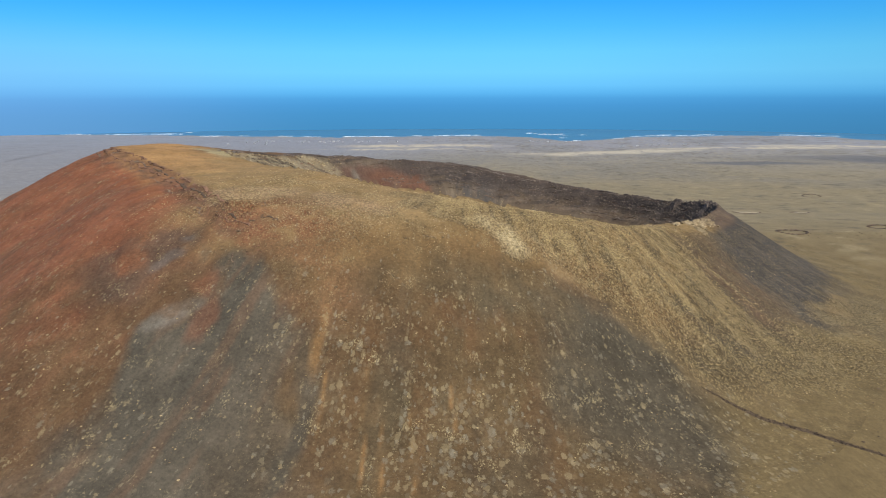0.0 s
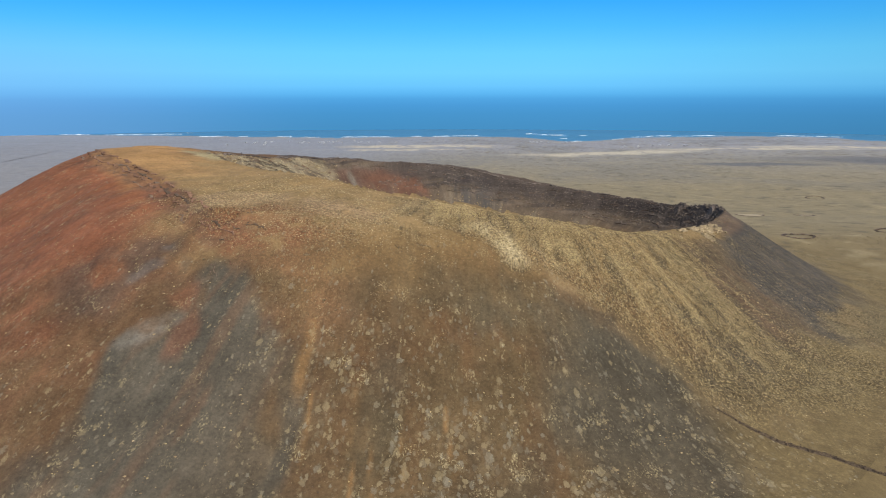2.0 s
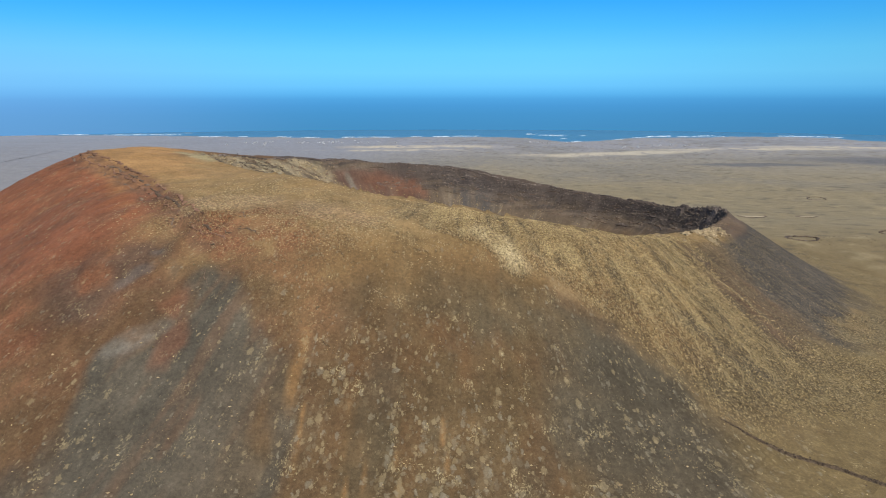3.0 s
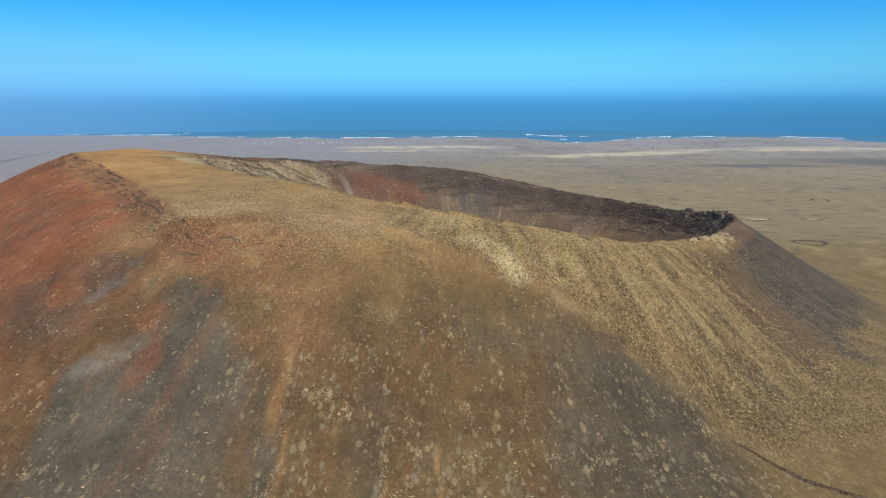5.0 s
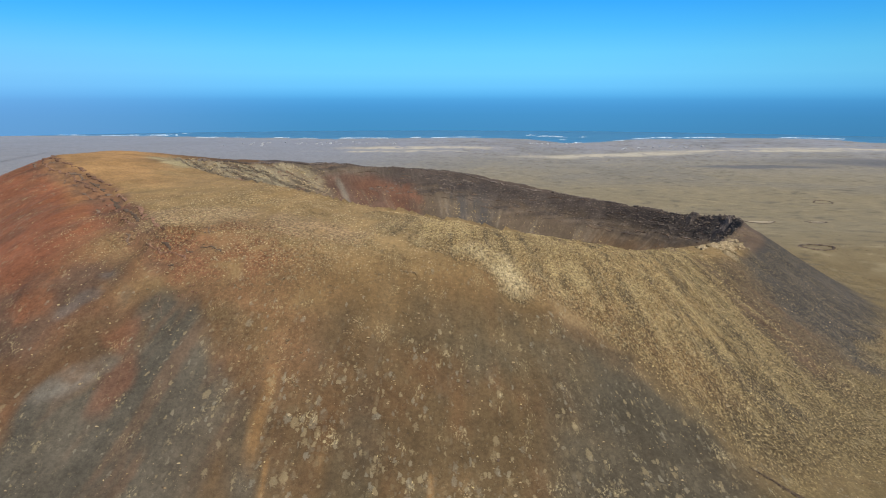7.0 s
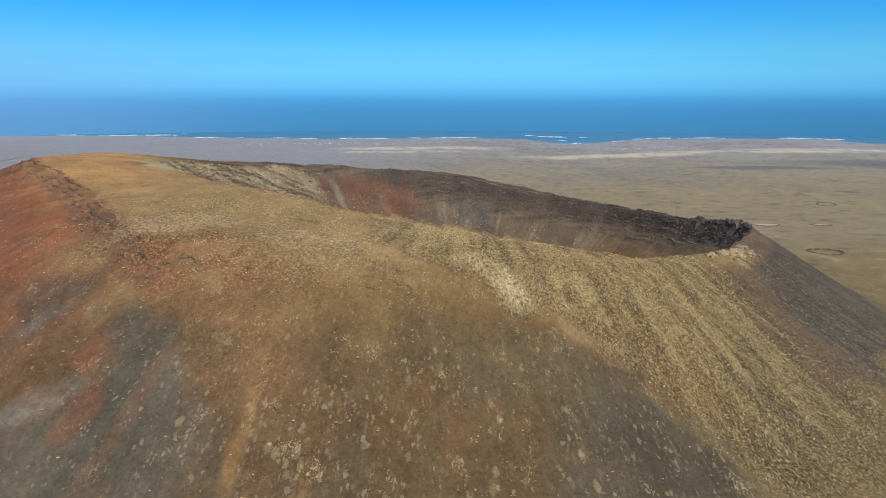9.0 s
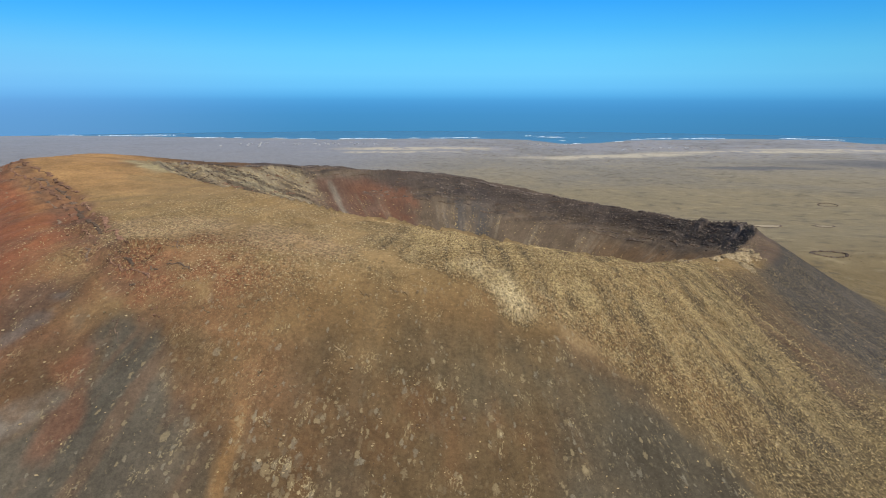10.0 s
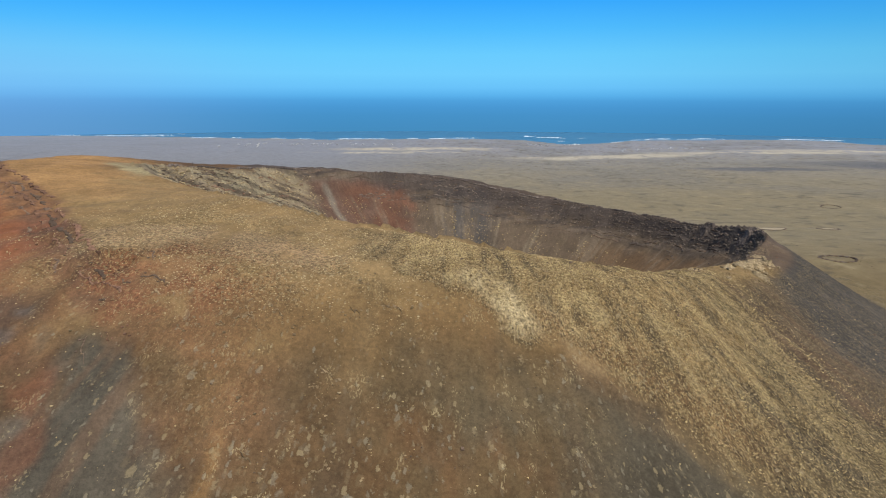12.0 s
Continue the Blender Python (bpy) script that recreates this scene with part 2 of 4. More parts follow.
    col = mix(col, (0.240, 0.098, 0.048), 0.72 * bl(-54, 226, 20, 12, 15) * smooth(-0.5, 0.2, n))
    col = mix(col, RED, 0.42 * np.maximum(bl(-72, 190, 5, 8, -15), bl(-75, 202, 4, 6)))
    col = mix(col, (0.190, 0.164, 0.128), 0.7 * blob(x + 0.25 * (wx - x), y + 0.25 * (wy - y), -80.5, 189, 9, 3.2, 33) * (0.5 + 0.5 * smooth(-0.4, 0.2, fbm(x / 3, y / 3, 58, 3))))
    col = mix(col, (0.140, 0.124, 0.108), 0.45 * np.maximum(bl(-89, 210, 4.5, 2.5, 20), bl(-85, 220, 4, 2.5)))
    col = mix(col, (0.108, 0.084, 0.048), 0.5 * np.maximum.reduce([bl(10, 211, 22, 8, 8), bl(40, 212, 24, 9, -14), bl(62, 200, 20, 9, -35)]))
    col = mix(col, RUST, 0.2 * np.maximum(bl(-8, 188, 20, 12), bl(18, 196, 12, 7)) * smooth(-0.2, 0.4, n))
    col = mix(col, (0.082, 0.070, 0.048), 0.7 * np.maximum(bl(62, 173, 34, 24, -20), bl(56, 198, 17, 17, -30)))
    col = mix(col, (0.076, 0.062, 0.041), 0.65 * smooth(272, 280, th + n * 4) * smooth(294, 287, th) * smooth(172, 182, r + n * 6) * smooth(240, 225, r))
    col = mix(col, (0.200, 0.122, 0.050), 0.65 * smooth(-4, 6, over) * smooth(34, 12, over + n * 10) * smooth(250, 258, th) * smooth(288, 276, th))
    # straw-coloured stony belt on the eastern front
    lo = np.interp(r, [120, 155, 165, 169, 177, 187, 196, 211, 226], [262, 263, 267.5, 274.5, 280, 284, 286.5, 288, 289])
    hi = np.interp(r, [133, 155, 182, 199, 212, 223], [309, 305, 303, 309, 312, 314])
    belt = smooth(-3.5 - 6 * smooth(175, 150, r), 2.0, ea - lo + n * 3) * smooth(3.5, -3.5, ea - hi + n * 4) * smooth(238, 205, r + n * 12) * smooth(-1, 6, over + wide)
    col = mix(col, STRAW, 0.9 * belt)
    col = mix(col, (0.100, 0.075, 0.039), 0.88 * belt * smooth(162, 198, r + n * 16))
    streak = fbm(arc / 3.2, r / 34, 65, 4)
    col = mix(col, (0.098, 0.072, 0.040), 0.85 * belt * smooth(0.0, 0.45, 0.9 * streak + 0.6 * fbm(x / 5, y / 5, 66, 4)))
    col = mix(col, PALE, 0.75 * belt * smooth(0.05, 0.45, -0.9 * streak + 0.6 * fbm(x / 4, y / 4, 67, 4)) * smooth(222, 170, r))
    col = mix(col, (0.115, 0.090, 0.050), 0.55 * belt * smooth(-11, -3, ea - hi + n * 4))
    # dark tongues of bare cinders running down through the belt
    for at, lean, r0, r1, half, shade, amount in ((291.0, 0.245, 172, 207, 1.5, (0.088, 0.070, 0.046), 0.85), (307.3, 0.03, 148, 188, 1.5, (0.100, 0.070, 0.048), 0.6),
                                                  (298.5, 0.10, 166, 190, 0.7, (0.100, 0.078, 0.048), 0.6), (286.0, 0.2, 180, 205, 1.0, (0.095, 0.074, 0.046), 0.6)):
        tongue = smooth(1.5, 0.4, np.abs(ea - at - (r - (178 if at < 300 else 165)) * lean + n * 0.9) / half) * smooth(r0, r0 + 10, r) * smooth(r1, r1 - 10, r)
        col = mix(col, shade, amount * tongue)
    # pale ribs between them
    for at, lean, r0, r1, half in ((302.5, 0.03, 140, 200, 1.3), (295.6, 0.15, 160, 205, 0.8), (288.0, 0.22, 158, 186, 1.5)):
        rib = smooth(1.5, 0.3, np.abs(ea - at - (r - 170) * lean + n * 1.1) / half) * smooth(r0, r0 + 8, r) * smooth(r1, r1 - 16, r)
        col = mix(col, (0.350, 0.262, 0.122), 0.6 * rib * smooth(-0.5, 0.2, streak + n))
    col = mix(col, (0.262, 0.152, 0.064), 0.6 * smooth(13, 1, ea - lo + n * 6) * belt * smooth(160, 170, r) * smooth(205, 190, r))
    col = mix(col, (0.210, 0.120, 0.052), 0.6 * smooth(-6, 0, ea - lo + n * 4) * (1 - belt) * smooth(0, -3, ea - lo) * smooth(158, 168, r) * smooth(200, 185, r))
    col = mix(col, (0.580, 0.455, 0.250), 0.88 * np.maximum(bl(21, 236, 12, 6, -35), 0.3 * bl(40, 232, 16, 5, -25)) * smooth(-0.5, 0.2, n))
    col = mix(col, (0.190, 0.110, 0.048), 0.7 * bl(47, 228.5, 18, 4, -22))
    # the dark eastern flank
    east = smooth(-5, 5, ea + n * 5 - np.interp(r, [135, 160, 182, 200], [311, 304, 302, 307])) * smooth(0, 8, over)
    col = mix(col, (0.088, 0.063, 0.040), 0.85 * east * (1 - 0.6 * belt))
    stripe = 0.7 * fbm(arc / 2.0, r / 50, 92, 3) + 0.5 * fbm(x / 4, y / 4, 94, 4)
    mid = smooth(-8, -2, ea - hi) * smooth(10, 4, ea - hi) * smooth(0, 8, over)
    col = mix(col, (0.080, 0.060, 0.040), 0.7 * mid * smooth(0.0, 0.3, stripe))
    col = mix(col, (0.190, 0.132, 0.064), 0.5 * mid * smooth(0.05, 0.35, -stripe))
    slate = smooth(-3, 4, ea + n * 4 - np.interp(r, [135, 150, 165, 185, 200], [326, 316, 313, 312, 312])) * smooth(0, 5, over) * smooth(222, 200, r + n * 14)
    col = mix(col, SLATE, 0.97 * slate)
    col = mix(col, (0.17, 0.14, 0.10), 0.32 * np.maximum(slate, 0.8 * east) * smooth(0.2, 0.5, fbm(arc / 2.4, r / 30, 69, 4)))
    col = mix(col, (0.130, 0.078, 0.048), 0.55 * east * (1 - slate) * smooth(0.0, 0.4, fbm(arc / 3.4, r / 40, 70, 3)))
    col = mix(col, (0.300, 0.235, 0.125), 0.7 * blob(wx, wy, 121, 216, 15, 3.5, 49) * smooth(-0.4, 0.3, n))
    col = mix(col, STRAW, 0.7 * np.maximum(bl(174, 279, 22, 11, 35), bl(186, 296, 9, 14, 40)) * smooth(-0.3, 0.3, n))
    # orange runs down the front
    for at, lo, hi, half in ((256.6, 214, 232, 2.4), (257.9, 224, 252, 0.7), (261.0, 228, 262, 0.55), (264.2, 236, 262, 0.45), (266.5, 222, 240, 0.5), (262.6, 240, 262, 0.4)):
        line = smooth(1.0, 0.2, np.abs((th - at - (r - lo) * 0.045) * r / 57.3 + n * 0.5) / half) * smooth(lo - 4, lo + 4, r) * smooth(hi + 5, hi - 5, r)
        col = mix(col, ORANGE, 0.8 * line * smooth(-0.5, 0.1, n))
    # the foot goes over into the plain
    flat, pst, psp = plain_tint(x, y)
    foot = smooth(9, 1.0, z - plain_height(x, y) + n * 4) * np.maximum(smooth(-1.5, 2.5, ea + n * 2 - np.interp(r, [190, 214, 240, 262], [279, 284.5, 285.5, 281])), smooth(212, 198, ea)) * (d < 0)
    col = col * (1 - foot[..., None]) + flat * foot[..., None]
    # inside the crater
    ins = smooth(-1.0, 2.0, d)
    turnarc = np.radians(th) * 135
    fall = fbm(turnarc / 2.6, d / 26, 74, 4)
    wall = np.zeros_like(col) + np.array((0.126, 0.092, 0.062))
    wall = mix(wall, (0.082, 0.073, 0.066), 0.85 * smooth(98, 90, th + n * 4) * smooth(74, 82, th + n * 4))
    wall = mix(wall, (0.152, 0.112, 0.072), 0.8 * smooth(0.0, 0.5, fbm(np.radians(th) * 130 / 5, d / 30, 73, 4)))
    wall = mix(wall, (0.185, 0.112, 0.058), 0.75 * smooth(13, 26, d + n * 8) * smooth(58, 34, th + n * 8))
    wall = mix(wall, (0.230, 0.190, 0.125), 0.6 * smooth(10, 18, d + n * 4) * smooth(0.05, 0.45, fall) * smooth(60, 68, th) * smooth(82, 72, th))
    # colour bands of the lava layers, level in the east and dipping in the west
    seam = fbm(turnarc / 30, (z + 0.05 * turnarc) / 1.1, 79, 3)
    wall = mix(wall, (0.052, 0.043, 0.039), 0.75 * smooth(0.08, 0.3, seam) * smooth(20, 10, d + n * 5))
    wall = mix(wall, (0.165, 0.130, 0.100), 0.5 * smooth(0.1, 0.35, -seam) * smooth(20, 10, d + n * 5))
    redin = smooth(101, 104.5, th + n * 2.5) * smooth(128, 121, th + n * 4) * smooth(5, 11, d + n * 3)
    wall = mix(wall, (0.132, 0.075, 0.052), 0.85 * smooth(100, 106, th + n * 3) * smooth(142, 132, th + n * 4) * smooth(3, 7, d + n * 2))
    wall = mix(wall, (0.158, 0.074, 0.044), 0.75 * redin * smooth(-0.5, 0.1, n + 0.5 * fall))
    wall = mix(wall, (0.205, 0.160, 0.110), 0.5 * smooth(0.15, 0.5, fall) * smooth(10, 18, d))
    wall = mix(wall, (0.215, 0.185, 0.140), 0.7 * smooth(1.6, 0.3, np.abs(th - 127.5 - d * 0.06 + n)) * smooth(5, 10, d))
    tanside = smooth(130, 142, th + n * 6) * smooth(215, 195, th)
    wall = mix(wall, (0.240, 0.182, 0.115), 0.9 * tanside)
    wall = mix(wall, (0.370, 0.310, 0.190), 0.7 * tanside * smooth(-0.2, 0.5, fbm(turnarc / 9, z / 5, 84, 4)))
    dip = dip_of(turnarc, z)
    wall = mix(wall, (0.085, 0.066, 0.048), 0.7 * tanside * smooth(0.05, 0.3, dip))
    wall = mix(wall, (0.340, 0.270, 0.165), 0.45 * tanside * smooth(0.12, 0.35, -dip))
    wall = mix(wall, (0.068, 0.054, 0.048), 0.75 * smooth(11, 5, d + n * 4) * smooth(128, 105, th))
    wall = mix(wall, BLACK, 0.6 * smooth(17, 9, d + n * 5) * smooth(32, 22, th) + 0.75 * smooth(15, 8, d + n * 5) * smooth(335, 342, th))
    wall = mix(wall, TAN, 0.85 * smooth(338, 328, th) * smooth(240, 300, th))
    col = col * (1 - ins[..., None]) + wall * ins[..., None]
    stony = np.clip(0.2 + 0.8 * belt * (1 - 0.4 * smooth(180, 220, r)) + 0.34 * smooth(18, -4, over + n * 9) * smooth(226, 240, th) * smooth(-0.4, 0.3, n) + 0.22 * east + 0.15 * rusty + 0.15 * np.maximum(bl(-62, 245, 26, 11, 12), bl(-36, 238, 22, 11, -5)) + 0.9 * bl(21, 235, 13, 7, -35) + 0.6 * bl(174, 279, 24, 12, 35) - 0.2 * grey, 0, 1)
    spots = np.clip(0.74 + 0.20 * smooth(6, 36, over) * smooth(236, 262, th) * smooth(300, 285, th) + 0.24 * smooth(208, 240, r + n * 10) * smooth(255, 268, th) * smooth(296, 286, th) - 0.5 * belt - 0.05 * foot, 0, 1.25) * (1 - 0.2 * ins)
    spots = spots * (1 - smooth(10, -8, over) * 0.9) * (1 - 0.1 * grey) * (0.66 + 0.34 * smooth(-0.5, 0.4, fbm(arc / 3.0, r / 24, 87, 4)))
    spots = np.clip(spots * (1 - 0.15 * np.maximum(bl(10, 213, 24, 9, 8), bl(40, 212, 26, 10, -14))) , 0, 1.25)
    return col, stony * (1 - 0.2 * ins), spots


# ---- materials ----
class Nodes:
    """Short hand for building a node material."""

    def __init__(self, name):
        self.m = bpy.data.materials.new(name)
        self.m.use_nodes = True
        self.t = self.m.node_tree
        self.bsdf = self.t.nodes["Principled BSDF"]

    def add(self, kind, **values):
        n = self.t.nodes.new("ShaderNode" + kind)
        for k, v in values.items():
            setattr(n, k, v) if not k.startswith("i_") else None
        return n

    def link(self, a, b):
        self.t.links.new(a, b)

    def attr(self, name):
        n = self.t.nodes.new("ShaderNodeAttribute")
        n.attribute_name = name
        return n

    def noise(self, vec, scale, detail=5, rough=0.6):
        n = self.t.nodes.new("ShaderNodeTexNoise")
        n.inputs["Scale"].default_value = scale
        n.inputs["Detail"].default_value = detail
        n.inputs["Roughness"].default_value = rough
        if vec is not None:
            self.link(vec, n.inputs["Vector"])
        return n.outputs["Fac"]

    def voronoi(self, vec, scale, feature="F1"):
        n = self.t.nodes.new("ShaderNodeTexVoronoi")
        n.feature = feature
        n.inputs["Scale"].default_value = scale
        self.link(vec, n.inputs["Vector"])
        return n

    def ramp(self, fac, a, b, va=0.0, vb=1.0):
        n = self.t.nodes.new("ShaderNodeMapRange")
        n.interpolation_type = "SMOOTHSTEP"
        for i, v in zip((1, 2, 3, 4), (a, b, va, vb)):
            n.inputs[i].default_value = v
        self.link(fac, n.inputs[0])
        return n.outputs[0]

    def math(self, op, a, b):
        n = self.t.nodes.new("ShaderNodeMath")
        n.operation = op
        for i, v in enumerate((a, b)):
            if isinstance(v, (int, float)):
                n.inputs[i].default_value = v
            else:
                self.link(v, n.inputs[i])
        return n.outputs[0]

    def blend(self, fac, a, b, mode="MIX"):
        n = self.t.nodes.new("ShaderNodeMix")
        n.data_type, n.blend_type = "RGBA", mode
        for sock, v in ((n.inputs[0], fac), (n.inputs[6], a), (n.inputs[7], b)):
            if isinstance(v, (int, float)):
                sock.default_value = v
            elif isinstance(v, tuple):
                sock.default_value = (*v, 1)
            else:
                self.link(v, sock)
        return n.outputs[2]

    def gain(self, col, fac):
        """The colour times a number."""
        n = self.t.nodes.new("ShaderNodeVectorMath")
        n.operation = "SCALE"
        self.link(col, n.inputs[0])
        self.link(fac, n.inputs[3]) if not isinstance(fac, (int, float)) else None
        return n.outputs[0]

    def bump(self, height, distance, strength=1.0):
        n = self.t.nodes.new("ShaderNodeBump")
        n.inputs["Distance"].default_value = distance
        n.inputs["Strength"].default_value = strength
        self.link(height, n.inputs["Height"])
        self.link(n.outputs[0], self.bsdf.inputs["Normal"])

    def done(self, col, rough=0.92):
        self.link(col, self.bsdf.inputs["Base Color"])
        self.bsdf.inputs["Roughness"].default_value = rough
        self.bsdf.inputs["Specular IOR Level"].default_value = 0.15
        return self.m


def ground_material(name, stretch, lively):
    """Cinders and soil; on the plain the marks are drawn out to seaward. lively: how much the grain varies."""
    k = Nodes(name)
    tint, flow = k.attr("tint").outputs["Color"], k.attr("flow").outputs["Vector"]
    stony, spots = k.attr("stony").outputs["Fac"], k.attr("spots").outputs["Fac"]
    spread = k.t.nodes.new("ShaderNodeMapping")
    spread.inputs["Scale"].default_value = (1.0, stretch, 1.0)
    k.link(k.t.nodes.new("ShaderNodeTexCoord").outputs["Object"], spread.inputs[0])
    pos = spread.outputs[0]
    coarse = k.ramp(stony, 0.22, 0.75)
    broad = k.ramp(k.noise(pos, 0.07, 4, 0.55), 0.3, 0.7, 1 - 0.30 * lively, 1 - 0.04 * lively)
    grain = k.noise(pos, 1.1, 4, 0.62)
    fine = k.noise(pos, 5.0, 3, 0.7)
    runs = k.noise(flow, 0.42, 4, 0.6)
    col = k.gain(tint, broad)
    swing = k.math("MULTIPLY", k.ramp(grain, 0.28, 0.72, -1.0, 1.0), k.ramp(coarse, 0.0, 1.0, 0.17 * lively, 0.58))
    col = k.gain(col, k.math("ADD", swing, 1.0))
    col = k.gain(col, k.ramp(runs, 0.3, 0.7, 1 - 0.13 * lively, 1 + 0.11 * lively))
    col = k.gain(col, k.ramp(fine, 0.25, 0.75, 1 - 0.16 * lively, 1 + 0.16 * lively))
    # the marks: pale patches of lichen and dry scrub, drawn out downhill, of three sizes
    wob = k.t.nodes.new("ShaderNodeTexNoise")
    wob.inputs["Scale"].default_value, wob.inputs["Detail"].default_value = 1.0, 3
    k.link(pos, wob.inputs["Vector"])
    bent = k.t.nodes.new("ShaderNodeVectorMath")
    bent.operation = "MULTIPLY_ADD"
    k.link(wob.outputs["Color"], bent.inputs[0])
    bent.inputs[1].default_value = (0.9, 0.9, 0)
    k.link(flow, bent.inputs[2])
    clump = k.ramp(k.noise(pos, 0.06, 4, 0.6), 0.35, 0.62, 0.72, 1.0)
    wish = k.math("MULTIPLY", spots, clump)
    edge = k.math("ADD", k.ramp(k.noise(pos, 2.0, 3, 0.6), 0.25, 0.75, -0.15, 0.15), k.ramp(fine, 0.2, 0.8, -0.05, 0.05))
    mats = None
    for scale, share, grow, amount in ((0.32, 0.38, 0.90, 0.36), (0.60, 0.84, 0.70, 0.42), (1.05, 0.98, 0.66, 0.52)):
        v = k.voronoi(bent.outputs[0], scale)
        cell = k.t.nodes.new("ShaderNodeSeparateColor")
        k.link(v.outputs["Color"], cell.inputs[0])
        reach = k.math("MULTIPLY", k.math("SUBTRACT", k.math("ADD", cell.outputs[0], k.math("MULTIPLY", wish, share)), 1.0), grow)
        patch = k.ramp(k.math("SUBTRACT", reach, k.math("ADD", v.outputs["Distance"], edge)), -0.08, 0.07)
        some = k.ramp(k.math("ADD", cell.outputs[0], k.math("MULTIPLY", wish, share)), 1.0, 1.02)
        shade = k.blend(k.ramp(cell.outputs[1], 0.3, 0.7), (0.300, 0.230, 0.124), (0.232, 0.200, 0.138))
        shade = k.gain(shade, k.ramp(fine, 0.3, 0.7, 0.86, 1.14))
        opaque = k.math("MULTIPLY", k.ramp(cell.outputs[2], 0.1, 1.0, 0.30, 1.0), k.math("MULTIPLY", some, amount))
        mark = k.math("MULTIPLY", patch, opaque)
        mats = mark if mats is None else k.math("MAXIMUM", mats, mark)
        col = k.blend(mark, col, shade)
    # bright grit caught in some of the hollows
    grit = k.math("MULTIPLY", k.ramp(k.noise(flow, 0.20, 4, 0.65), 0.56, 0.65), k.ramp(k.noise(bent.outputs[0], 2.6, 2, 0.6), 0.52, 0.60))
    col = k.blend(k.math("MULTIPLY", grit, k.math("MULTIPLY", wish, 0.6)), col, (0.460, 0.365, 0.195))
    w = k.voronoi(bent.outputs[0], 2.1)
    c2 = k.t.nodes.new("ShaderNodeSeparateColor")
    k.link(w.outputs["Color"], c2.inputs[0])
    reach2 = k.math("MULTIPLY", k.math("POWER", c2.outputs[0], 3.0), k.math("ADD", k.math("MULTIPLY", spots, 0.22), k.math("MULTIPLY", coarse, 0.60)))
    speck = k.ramp(k.math("SUBTRACT", reach2, k.math("ADD", w.outputs["Distance"], k.ramp(fine, 0.2, 0.8, -0.12, 0.12))), -0.06, 0.08)
    col = k.blend(k.math("MULTIPLY", speck, 0.5), col, (0.420, 0.335, 0.190))
    for scale, amount, lo, hi in ((2.4, 0.78, 0.55, 0.62), (1.2, 0.58, 0.55, 0.64)):
        fleck = k.ramp(k.noise(bent.outputs[0], scale, 3, 0.62), lo, hi)
        col = k.blend(k.math("MULTIPLY", fleck, k.math("MULTIPLY", coarse, amount)), col, (0.440, 0.325, 0.155))
    # shade in the hollows between the stones, put into the colour by noise
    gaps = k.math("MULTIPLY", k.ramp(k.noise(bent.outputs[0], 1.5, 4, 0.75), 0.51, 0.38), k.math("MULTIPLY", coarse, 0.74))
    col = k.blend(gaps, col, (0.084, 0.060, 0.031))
    rise = k.math("MULTIPLY", grain, k.ramp(coarse, 0.0, 1.0, 0.50, 2.0))
    height = k.math("ADD", k.math("ADD", rise, k.math("MULTIPLY", mats, 0.35)), k.math("ADD", k.math("MULTIPLY", fine, k.ramp(coarse, 0.0, 1.0, 0.10, 0.35)), k.math("MULTIPLY", speck, 0.3)))
    k.bump(height, 0.55)
    return k.done(col)


def rock_material(name, dark, light):
    """Broken lava: two colours by grain, varied from block to block."""
    k = Nodes(name)
    pos = k.t.nodes.new("ShaderNodeTexCoord").outputs["Object"]
    rnd = k.t.nodes.new("ShaderNodeObjectInfo").outputs["Random"]
    a = k.noise(pos, 0.9, 6, 0.75)
    b = k.noise(pos, 5.0, 4, 0.7)
    col = k.blend(k.ramp(a, 0.35, 0.68), dark, light)
    col = k.gain(col, k.ramp(b, 0.25, 0.75, 0.65, 1.3))
    col = k.gain(col, k.ramp(rnd, 0.0, 1.0, 0.70, 1.25))
    k.bump(k.math("ADD", a, k.math("MULTIPLY", b, 0.4)), 0.14)
    return k.done(col)


def stone_material(name, dark, light):
    """Loose stones joined in one mesh, varied from stone to stone."""
    k = Nodes(name)
    rnd = k.t.nodes.new("ShaderNodeNewGeometry").outputs["Random Per Island"]
    pos = k.t.nodes.new("ShaderNodeTexCoord").outputs["Object"]
    col = k.blend(rnd, dark, light)
    col = k.gain(col, k.ramp(k.noise(pos, 4.0, 4, 0.7), 0.25, 0.75, 0.65, 1.3))
    return k.done(col)


def sea_material():
    k = Nodes("sea_water")
    pos = k.t.nodes.new("ShaderNodeTexCoord").outputs["Object"]
    m = k.t.nodes.new("ShaderNodeMapping")
    m.inputs["Scale"].default_value = (0.35, 1.0, 1.0)
    k.link(pos, m.inputs[0])
    swell = k.noise(m.outputs[0], 0.02, 6, 0.7)
    col = k.blend(k.ramp(swell, 0.3, 0.7), (0.044, 0.140, 0.234), (0.060, 0.174, 0.280))
    k.bump(swell, 3.0)
    k.done(col, 0.55)
    return k.m


